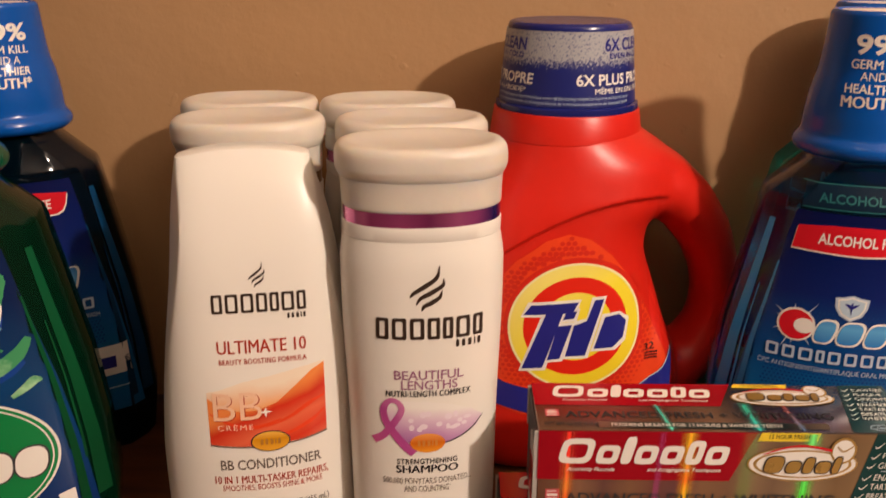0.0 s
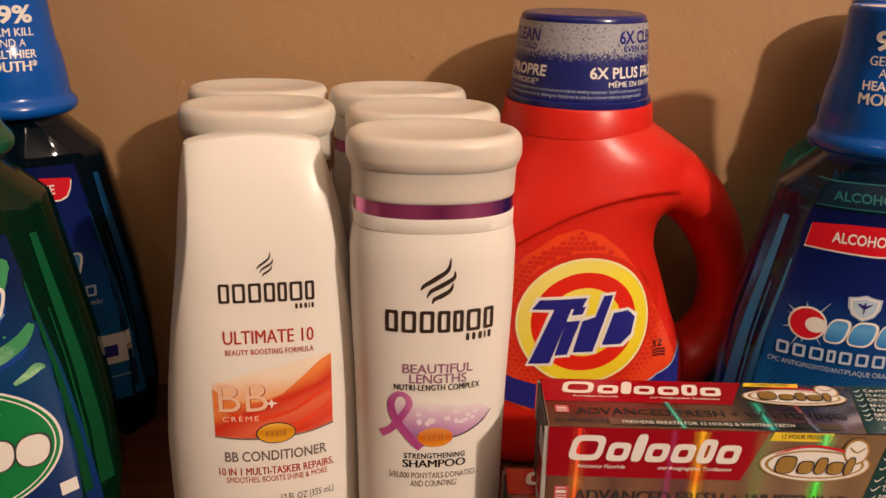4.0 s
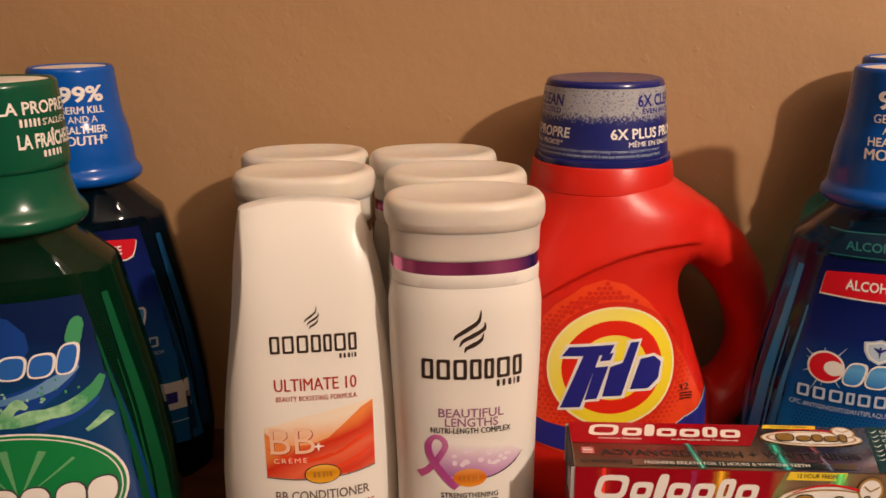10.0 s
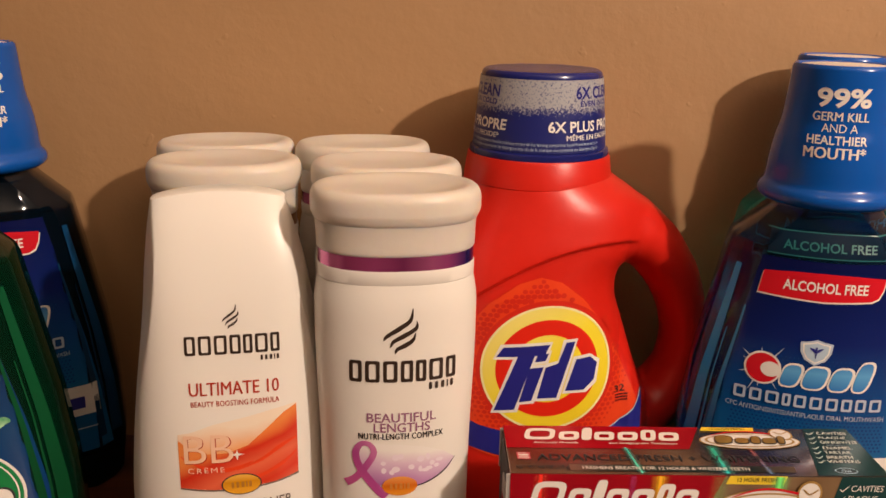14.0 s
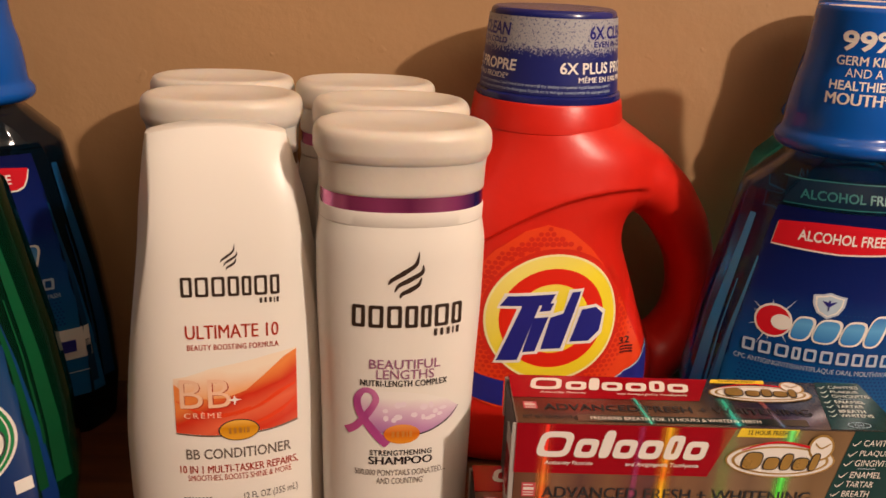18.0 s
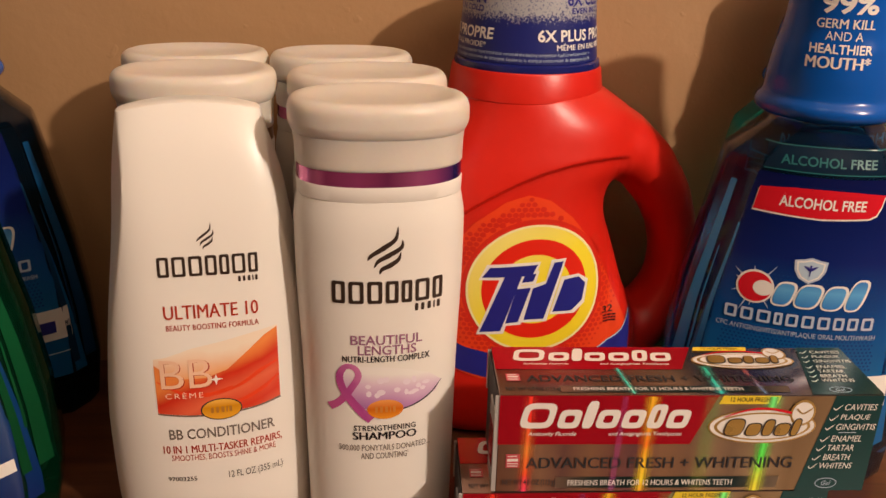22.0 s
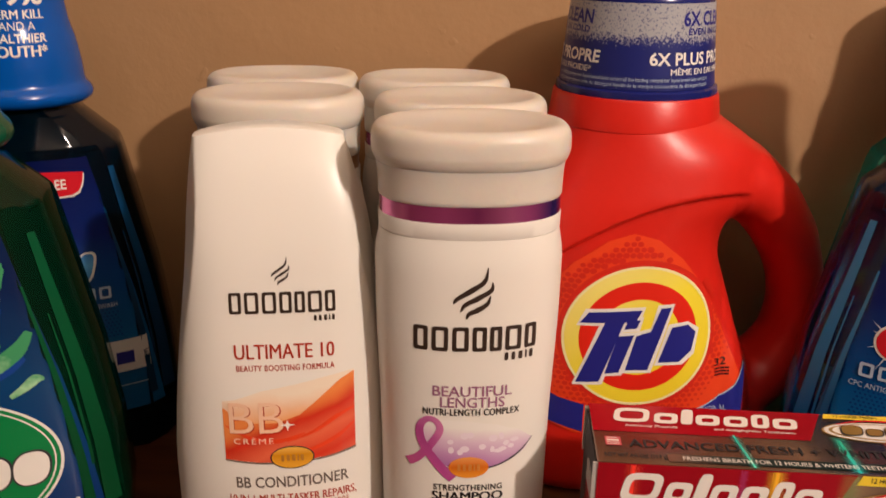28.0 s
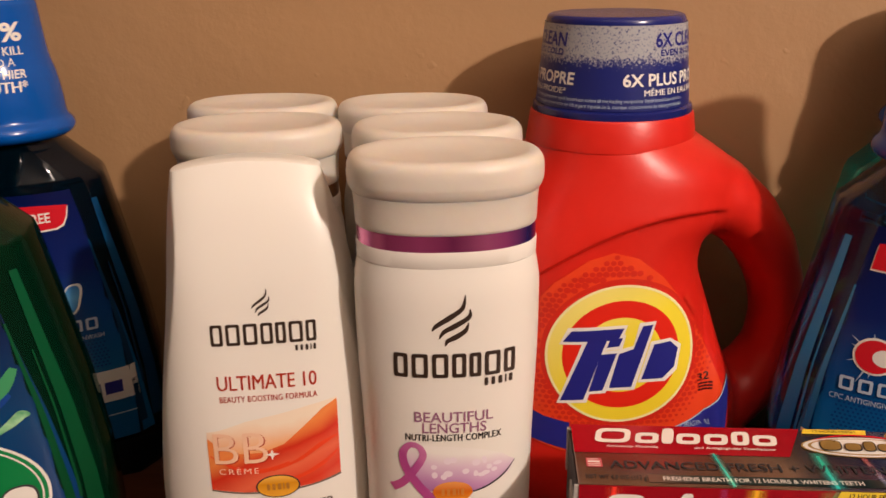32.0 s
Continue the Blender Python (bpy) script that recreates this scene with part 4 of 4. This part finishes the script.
def blue_label(t, turn=0.0, strip=True):
    def on_mw(u, v, lift):
        return on_body(u, v - .002 + (.0035 if v > .16 else 0), lift)

    printed("label", poly(label_outline(.030, .1845)), CR_LABEL, t, on_mw, .0002, .003, "glossy blue printed label")
    if strip:
        printed("window_strip", poly([(-.031, .187), (.031, .187), (.0295, .199), (-.0295, .199)]), STRIP, t, on_mw, .0002, .003, "dark strip with teal lettering")
        for v in (.1866, .1993):
            printed("window_edge", poly([(-.031, v - .0003), (.031, v - .0003), (.031, v + .0003), (-.031, v + .0003)]), STRIP_INK, t, on_mw, .0004, .003)
        printed("lettering", words("ALCOHOL FREE", -.0235, .0235, .1898, .1946, .02), STRIP_INK, t, on_mw, .0005)
    ban = [(-.0335, .1640), (-.0315, .1765), (-.015, .1782), (.0, .1785), (.015, .1780), (.0305, .1765), (.0295, .1705), (.0275, .1660), (.024, .1642), (.0, .1630)]
    printed("banner_edge", poly([(u * 1.015, v - .0010) for u, v in ban]), INK_WHITE, t, on_mw, .0004, .003)
    printed("banner", poly(ban), CR_RED, t, on_mw, .0006, .003, "bright red printed banner")
    printed("lettering", words("ALCOHOL FREE", -.0215, .0215, .1678, .1736, .02), INK_WHITE, t, on_mw, .0008)
    for k, ink, lift in ((1.0, INK_PALE, .0005), (.86, INK_WHITE, .0006), (.74, mat("pale_shield_print", (0.45, 0.58, 0.70), 0.25), .0007)):
        printed("shield", poly([(u * k - .0006, .1378 + (v - .1378) * k) for u, v in ((-.0085, .1430), (-.004, .1437), (0, .1450), (.004, .1437), (.0085, .1430), (.0080, .1375), (.0055, .1330), (0, .1300), (-.0055, .1330), (-.0080, .1375))]), ink, t, on_mw, lift, .003)
    printed("shield_emblem", stroke([(-.0042, .1402), (-.0024, .1392), (-.0006, .1382), (.0012, .1392), (.0030, .1402)], [.0002, .0014, .0016, .0014, .0002], 6), INK_NAVY, t, on_mw, .0009)
    printed("shield_emblem", stroke([(-.0006, .1408), (-.0006, .1345)], [.0010, .0003], 4), INK_NAVY, t, on_mw, .001)
    spots = []
    for i in range(40):
        for j in range(26):
            u, v = -.043 + i * .0022 + (j % 2) * .0011, .0805 + j * .0021
            if abs(u) < .042 - (v - .08) * .12:
                spots.append(poly(oval(u, v, .00075 - (v - .08) * .006, .00070 - (v - .08) * .006, 6)))
    tagged(printed("halftone_dots", join(spots), CR_DOT, t, on_mw, .0004), kind="stuff")
    for k in range(8):
        a, far = math.pi * (.30 + 1.35 * k / 7 + .05 * (k % 3)), (.0070, .0022, .0045, .0016, .0030)[k % 5]
        c, d = math.cos(a), math.sin(a)
        printed("glow_ray", stroke([(-.0265 + .0085 * c, .1245 + .0085 * d), (-.0265 + (.0095 + far) * c, .1245 + (.0095 + far) * d)], [.0009, .0001], 3), INK_PALE, t, on_mw, .00045)
    for g, lift in ((.0011, .0006), (0, .0008)):
        printed("name_shape", poly(oval(-.0265, .1245, .0085 + g, .0085 + g, 32)), INK_WHITE if g else CR_RED, t, on_mw, lift, .003, "red and blue rounded shapes in place of the name")
        name_row(t, on_mw, -.0190, .0285, .1165, .1290, [.8, 1, .9, .7], INK_WHITE if g else CR_BLUE, lift, .25, .09, [1, 1, 1, 1.3], 0, g, .003, "blue slanted block with white edging in place of a letter", 3.0)
    printed("name_shape", poly(oval(-.0225, .1245, .0052, .0044, 24)), INK_WHITE, t, on_mw, .001)
    name_row(t, on_mw, -.0410, .0385, .1045, .1118, [1, 1, 1.1, .7, 1, 1, 1, .9, .9, 1], INK_PALE, .0008, gap=.12, hollow=.0014, n=8.0, step=.003, label="pale block in place of a letter")
    printed("lettering", words("CPC ANTIGINGIVITIS/ANTIPLAQUE ORAL MOUTHWASH", -.0435, .0400, .0982, .1016), INK_PALE, t, on_mw, .0008)
    printed("white_panel", poly([(-.0545, .0560), (-.0535, .0765), (.0535, .0765), (.0545, .0560)]), INK_WHITE, t, on_mw, .0006, .003, "white printed panel")
    printed("panel_text", bars(-.044, .0465, .0610, .0690, [2, 3, 2, 3, 1.4], 0, .06), INK_NAVY, t, on_mw, .0008, .003)
    printed("rule", poly([(-.052, .0465), (.052, .0465), (.052, .0472), (-.052, .0472)]), INK_PALE, t, on_mw, .0006, .003)
    printed("panel_text", bars(-.034, .030, .0500, .0530, [2, 3, 2, 3, 1.4], 0, .06), INK_PALE, t, on_mw, .0006, .003)
    cap_text(t, CAP, [(b, u0 + turn, u1 + turn, v0 + .001, v1 + .001, k) for b, u0, u1, v0, v1, k in GERM], INK_WHITE)


def facet_streaks(t, ink, way):
    """Tapered streaks painted as light refracted through one slanting corner of the bottle."""
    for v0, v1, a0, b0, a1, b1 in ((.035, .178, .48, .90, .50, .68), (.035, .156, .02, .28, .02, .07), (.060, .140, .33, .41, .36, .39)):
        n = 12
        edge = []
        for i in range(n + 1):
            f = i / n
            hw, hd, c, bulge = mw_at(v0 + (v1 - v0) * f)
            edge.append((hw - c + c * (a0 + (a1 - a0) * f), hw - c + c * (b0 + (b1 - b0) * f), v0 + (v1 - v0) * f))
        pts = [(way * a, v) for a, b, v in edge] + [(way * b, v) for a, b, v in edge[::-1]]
        ob = part("side_strip", settle(poly(pts), on_body, .0006), ink, t, "painted streak of light refracted through the facet")


for x, y, yaw, turn, label in ((.2302, .486, -15, -.001, "blue mouthwash bottle with blue cap behind toothpaste cartons"), (.2655, .562, -2, 0, "teal-tinted mouthwash bottle with blue cap near the wall"), (-.266, .545, 18, .0105, "blue mouthwash bottle with blue cap near the wall, its liquid darkened for shade")):
    # The left bottle takes the shaded copies of liquid and streaks.
    bottle = mouthwash(x, y, yaw, BLUECAP, CAP, BLUELIQ_SHADED if x < 0 else TEALLIQ if y > .55 else BLUELIQ, label)
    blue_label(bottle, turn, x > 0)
    facet_streaks(bottle, STREAK_BLUE if x > 0 else STREAK_SHADED, -1 if x > 0 else 1)

gr = mouthwash(-.250, .430, 15, GREENCAP, GCAP, GREENLIQ, "green mouthwash bottle with green cap and blue label")
def on_mw(u, v, lift):
    return on_body(u - .005, v - .002, lift)


printed("label", poly(label_outline(.018, .1805)), GR_LABEL, gr, on_body, .0002, .003, "deep blue printed label with mint splashes")
printed("swirl", poly([(-.034, .178), (-.010, .179), (.004, .174), (.011, .166), (.012, .157), (.006, .149), (-.006, .147), (-.034, .150)]), GR_SWIRL, gr, on_mw, .0004, .003)
printed("swirl", stroke([(-.044, .118), (-.015, .124), (.010, .130), (.027, .140), (.0345, .150)], [.012, .014, .013, .009, .002]), GR_SWIRL, gr, on_mw, .0005, .003)
printed("swirl", stroke([(-.036, .126), (.0, .130), (.020, .1365), (.0335, .145)], [.002, .004, .007, .003]), GR_PALE, gr, on_mw, .0006, .003)
printed("swirl", stroke([(.010, .112), (.026, .118), (.035, .1215), (.0415, .125)], [.003, .007, .006, .002]), GR_SWIRL, gr, on_mw, .0005, .003)
rg = random.Random(9)
wav = [(-.046, .1150), (-.030, .1185), (-.0165, .1200), (-.004, .1175), (.008, .1195), (.0168, .1205), (.028, .1225), (.0389, .1290), (.0445, .1370)]
printed("splash", stroke(wav, [.007, .009, .010, .006, .008, .006, .008, .007, .003]), MINT, gr, on_mw, .0007, .003, "mint green printed splash")
printed("splash", stroke([(-.006, .1180), (-.001, .1250), (.003, .1275), (.007, .1250)], [.008, .005, .006, .002]), MINT, gr, on_mw, .0008, .003)
printed("splash", stroke([(-.022, .1190), (-.016, .1265), (-.019, .1290)], [.006, .003, .002]), MINT, gr, on_mw, .0008, .003)
printed("splash", stroke([(.0335, .1530), (.0330, .1600), (.0355, .1680), (.0375, .1705)], [.003, .008, .007, .002]), MINT, gr, on_mw, .0008, .003)
printed("splash", stroke([(.034, .1075), (.040, .1110), (.0445, .1140), (.0480, .1135)], [.002, .004, .005, .001]), MINT, gr, on_mw, .0008, .003)
for k in range(26):
    u = -.02 + .06 * rg.random()
    printed("droplet", poly(oval(u, .124 + .010 * rg.random() + max(0, u) * .25, .0005 + .0005 * rg.random(), .0005 + .0006 * rg.random(), 10)), MINT, gr, on_mw, .0009)
for g, lift in ((.0011, .0009), (0, .0011)):
    printed("name_block", poly(oval(-.0285, .1480, .0085 + g, .0085 + g, 32)), INK_WHITE if g else CR_RED, gr, on_mw, lift, .003, "red round block with white edging in place of a letter")
    name_row(gr, on_mw, -.0190, .0325, .1420, .1535, [.8, 1, .9, .7], INK_WHITE if g else CR_BLUE, lift, .25, .09, [1, 1, 1, 1.3], 0, g, .003, "blue slanted block with white edging in place of a letter", 3.0)
printed("name_block", poly(oval(-.0245, .1480, .0050, .0044, 24)), INK_WHITE, gr, on_mw, .0013)
OE = (-.004, .0740)
printed("emblem_oval", poly(oval(*OE, .0555, .0375, 64)), INK_WHITE, gr, on_mw, .0010, .003, "green oval emblem with white edge")
printed("emblem_oval", poly(oval(*OE, .0542, .0365, 64)), GR_OVAL, gr, on_mw, .0012, .003)
printed("emblem_line", hoop(*OE, .0525, .0350, .0007), INK_WHITE, gr, on_mw, .0014, .003)
RAY = mat("light_green_ink", (0.12, 0.36, 0.16), 0.2)
for k, a in enumerate((.75, 1.15, 1.62, 2.05, 2.45)):
    w = (.05, .10, .12, .08, .05)[k]
    printed("emblem_ray", poly([(OE[0], OE[1] - .002), (OE[0] + .042 * math.cos(a), OE[1] + .028 * math.sin(a)), (OE[0] + .042 * math.cos(a + w), OE[1] + .028 * math.sin(a + w))]), RAY, gr, on_mw, .0013, .003)
for g, lift in ((.0009, .0015), (0, .0017)):
    for c in (-.036, -.013, .003, .021, .037):
        printed("name_block", block(c - .0075 - g, c + .0075 + g, .0620 - g, .0790 + g, .1, 0, 2.4), INK_CHECK if g else INK_WHITE, gr, on_mw, lift, .003, "white rounded block in place of a letter")
printed("name_block", poly(oval(-.013, .0705, .0045, .0045, 24)), CR_RED, gr, on_mw, .0019)
printed("small_panel", poly([(.0475, .0395), (.0555, .0410), (.0550, .0485), (.0470, .0470)]), INK_WHITE, gr, on_mw, .0006, .002)
cap_text(gr, GCAP, (("LA PROPRET\u00c9", .0077, .0560, .2740, .2820, .02), ("S'ALLIE \u00c0", .0290, .0500, .2680, .2722, 0), ("LA FRA\u00ceCHEUR", .0151, .0550, .2570, .2662, .03)), INK_WHITE)


def gcap_r(v):
    return .0315


name_row(gr, on_round(gcap_r), .0166, .0280, .2680, .2720, [1, 1, .9, 1, .9], INK_WHITE, .0004, gap=.22)
name_row(gr, on_round(gcap_r), .0265, .0395, .2522, .2556, [1, 1, 1.1, 1, .9], INK_WHITE, .0006, gap=.22)

facet_streaks(gr, STREAK_GREEN, 1)

# ---- toothpaste boxes ----
BL, BD, BH = .178, .0456, .053


def carton_face(t, place, h, lift=.0002):
    """The same print stands on the front and on the top."""
    k = BL / 1256

    def q(x, y):
        return ((x - 195) * k, h - (y - 200) / 323 * h)

    def lay(name, pts, ink, up=0.0, label=""):
        printed(name, poly([q(*p) for p in pts]), ink, t, place, lift + up, 0, label)

    def say(body, x0, x1, y0, y1, ink, bold=0.0, slant=0.0, up=.0002):
        (u0, v1), (u1, v0) = q(x0, y0), q(x1, y1)
        printed("lettering", words(body, u0, u1, v0, v1, bold, slant), ink, t, place, lift + up)

    lay("red_panel", [(196, 201), (905, 201), (830, 360), (196, 360)], REDCARD, 0, "red printed panel")
    lay("teal_panel", [(1290, 201), (1449, 201), (1449, 522), (1212, 522)], TEALCARD, 0, "dark teal printed panel")
    lay("yellow_tab", [(918, 201), (1108, 201), (1100, 228), (906, 228)], YELCARD, .0001, "yellow printed tab")
    say("12 HOUR FRESH", 943, 1072, 206, 220, INK_BLACK, .01)
    (u0, v1), (u1, v0) = q(250, 224), q(815, 306)
    name_row(t, place, u0, u1, v0, v1, [1.5, 1, .5, 1, 1, .75, 1], INK_WHITE, lift + .0003, .22, .07, [1, .74, 1.08, .74, .74, .95, .74], .0030 * h / BH, 0, 0, "white slanted block in place of a letter", 4.0)
    say("Anticavity Fluoride", 293, 450, 318, 334, INK_WHITE, .01, .2)
    say("and Antigingivitis Toothpaste", 557, 797, 318, 334, INK_WHITE, .01, .2)
    for ru, rv, ink, up in ((180, 57, INK_GOLD, .0002), (174, 53, INK_WHITE, .0003), (160, 46, INK_GOLD, .0004), (150, 41, INK_WHITE, .0005)):
        c = q(1061, 300)
        printed("emblem_oval", poly(oval(c[0], c[1], ru * k, rv / 323 * h)), ink, t, place, lift + up)
    for r, ink, up in ((42, INK_GOLD, .0006), (35, INK_WHITE, .0007)):
        c = q(1187, 255)
        printed("clock_face", poly(oval(c[0], c[1], r * k, r / 323 * h, 32)), ink, t, place, lift + up)
    printed("clock_hand", stroke([q(1165, 240), q(1187, 256), q(1215, 240)], [.0006, .0008, .0006], 4), INK_GOLD, t, place, lift + .0009)
    printed("red_arrow", stroke([q(930, 268), q(1000, 246), q(1070, 240), q(1150, 254)], [.0004, .001, .0012, .0012]), CR_RED, t, place, lift + .0008)
    (u0, v1), (u1, v0) = q(925, 274), q(1180, 327)
    for g, ink, up in ((.0005, INK_CHECK, .0009), (0, INK_GOLD, .0011)):
        name_row(t, place, u0, u1, v0, v1, [1.3, 1, .7, 1, .5], ink, lift + up, .2, .1, [1, .72, .95, .72, 1], 0, g, 0, "golden slanted block in place of a letter", 3.0)
    lay("seal", [(226, 392), (272, 392), (272, 438), (226, 438)], SEAL, .0001, "small pinkish red printed seal")
    lay("seal_ink", [(231, 398), (262, 397), (262, 400), (231, 401)], INK_WHITE, .0002)
    lay("seal_ink", [(231, 407), (266, 407), (266, 416), (231, 416)], INK_WHITE, .0002)
    lay("seal_ink", [(231, 422), (266, 422), (266, 425), (231, 425)], INK_WHITE, .0002)
    lay("seal_ink", [(231, 430), (266, 430), (266, 433), (231, 433)], INK_WHITE, .0002)
    say("ADVANCED FRESH + WHITENING", 293, 1185, 403, 440, INK_CHECK, .012)
    lay("dark_strip", [(395, 470), (1150, 470), (1145, 508), (395, 508)], fade("dark_strip_print", ((0.0, (0.22, 0.15, 0.11)), (0.16, (0.03, 0.05, 0.045)), (0.3, (0.012, 0.035, 0.035)), (0.8, (0.012, 0.035, 0.035)), (1.0, (0.20, 0.15, 0.10))), (1, 0, 0), .028, .136, .28, .5), .0001)
    say("FRESHENS BREATH FOR 12 HOURS & WHITENS TEETH", 437, 993, 480, 499, INK_WHITE, .012)
    say("NET WT 4.0 OZ (113 g)", 218, 395, 477, 502, INK_CHECK, .005)
    for body, x0, x1, y in (("CAVITIES", 1325, 1433, 228), ("PLAQUE", 1318, 1417, 262), ("GINGIVITIS", 1310, 1442, 293), ("ENAMEL", 1302, 1405, 332), ("TARTAR", 1296, 1385, 363), ("BREATH", 1288, 1380, 395), ("WHITENS", 1281, 1392, 424)):
        say(body, x0, x1, y, y + 20, INK_WHITE, .0, .15)
        printed("check_mark", stroke([q(x0 - 37, y + 12), q(x0 - 28, y + 19), q(x0 - 8, y + 2)], [.0003, .0006, .0002], 3), INK_WHITE, t, place, lift + .0002)
    lay("rule", [(1322, 321), (1382, 321), (1382, 323), (1322, 323)], INK_PALE, .0001)
    c = q(1316, 494)
    printed("gel_mark", hoop(c[0], c[1], 38 * k, 18 / 323 * h, .0004, 32), INK_PALE, t, place, lift + .0002)
    say("Gel", 1300, 1332, 486, 502, INK_PALE, 0, .2)


# Colours of the lamp's diffraction glints, painted onto the carton foil.
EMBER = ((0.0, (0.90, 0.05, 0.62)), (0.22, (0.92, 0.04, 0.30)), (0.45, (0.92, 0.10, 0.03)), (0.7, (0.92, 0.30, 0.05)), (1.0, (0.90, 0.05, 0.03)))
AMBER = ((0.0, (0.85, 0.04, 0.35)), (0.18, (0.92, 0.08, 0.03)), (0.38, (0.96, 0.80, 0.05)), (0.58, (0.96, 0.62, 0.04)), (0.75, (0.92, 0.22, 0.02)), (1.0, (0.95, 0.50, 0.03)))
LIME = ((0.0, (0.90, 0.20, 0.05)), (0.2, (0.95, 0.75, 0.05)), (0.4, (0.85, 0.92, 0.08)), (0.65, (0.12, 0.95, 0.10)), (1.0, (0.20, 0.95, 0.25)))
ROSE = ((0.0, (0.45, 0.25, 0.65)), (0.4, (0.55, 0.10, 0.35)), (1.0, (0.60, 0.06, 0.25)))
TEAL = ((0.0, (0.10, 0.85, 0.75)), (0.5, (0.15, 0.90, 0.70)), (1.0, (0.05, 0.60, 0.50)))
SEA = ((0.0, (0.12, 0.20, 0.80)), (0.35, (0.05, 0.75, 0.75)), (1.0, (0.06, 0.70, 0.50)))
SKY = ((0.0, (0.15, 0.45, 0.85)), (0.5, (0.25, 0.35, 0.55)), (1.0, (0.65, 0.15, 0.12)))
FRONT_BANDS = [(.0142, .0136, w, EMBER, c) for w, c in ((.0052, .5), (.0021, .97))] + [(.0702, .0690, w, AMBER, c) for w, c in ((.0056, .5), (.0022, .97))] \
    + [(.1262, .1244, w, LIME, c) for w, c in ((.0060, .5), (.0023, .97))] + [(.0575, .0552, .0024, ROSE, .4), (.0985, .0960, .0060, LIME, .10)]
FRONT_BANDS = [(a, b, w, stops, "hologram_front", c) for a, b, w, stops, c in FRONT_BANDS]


def carton(x, y, z, yaw, label):
    t = thing("toothpaste_box", x, y, z, yaw, label, "box", "toothpaste boxes")
    HOST[t] = part("carton", box(0, BL, 0, BD, 0, BH, .0007), CARD_SHEEN, t, "silver foil card with sheen bands painted in")
    printed("front_foil", poly([(.0006, .0006), (BL - .0006, .0006), (BL - .0006, BH - .0006), (.0006, BH - .0006)]), COPPER_SHEEN, t, on_plane, .0001, .004, "holographic foil with coppery sheen painted in")
    carton_face(t, on_plane, BH, .0003)

    def on_top(u, v, lift):
        return (u, v, BH + lift)

    carton_face(t, on_top, BD)
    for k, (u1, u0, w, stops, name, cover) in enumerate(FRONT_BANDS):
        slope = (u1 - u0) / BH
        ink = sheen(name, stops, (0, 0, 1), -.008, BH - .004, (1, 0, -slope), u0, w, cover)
        printed("hologram_line", poly([(u0 - w, .0006), (u0 + w, .0006), (u1 + w, BH - .0006), (u1 - w, BH - .0006)]), ink, t, on_plane, .00042 + .00001 * k, 0, "rainbow glint of lamp light painted on the foil")
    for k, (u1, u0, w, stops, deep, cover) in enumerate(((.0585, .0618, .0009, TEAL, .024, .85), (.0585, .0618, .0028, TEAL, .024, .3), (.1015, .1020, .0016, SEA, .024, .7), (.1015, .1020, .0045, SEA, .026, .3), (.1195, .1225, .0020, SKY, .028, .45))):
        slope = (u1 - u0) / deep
        ink = sheen("foil_glint_top", stops, (0, 1, 0), -.004, deep - .004, (1, -slope, 0), u0, w, cover)
        printed("hologram_line", poly([(u0 - w, .0006), (u0 + w, .0006), (u1 + w, deep), (u1 - w, deep)]), ink, t, on_top, .00033 + .00001 * k, 0, "teal glint of lamp light painted on the foil")
    # The carton is solid: a dark panel paints the shade of an open end.
    part("end_recess", box(-.0006, -.0001, .003, BD - .002, .002, BH - .0015), INK_CHECK, t, "dark panel painted as the shade inside the open end")
    flap = part("end_flap", box(-.0016, -.0008, .0015, BD * .45, .001, BH - .012), GREYCARD, t, "folded end flap of the carton")
    part("flap_print", box(-.0019, -.0016, .005, BD * .40, BH * .2, BH * .6), REDCARD, flap)
    part("card_edge", box(-.0018, .0002, .0001, .0010, .0005, BH - .0008), GREYCARD, t, "pale raw card edge")
    part("card_edge", box(-.0014, .0002, BD - .0030, BD - .0008, BH - .022, BH - .0008), GREYCARD, t, "pale raw card edge")
    return t


carton(.046, .372, BH + .0012, -.6, "red and silver foil toothpaste carton lying on another")
carton(.031, .373, 0, -.2, "red and silver foil toothpaste carton lying on the table")
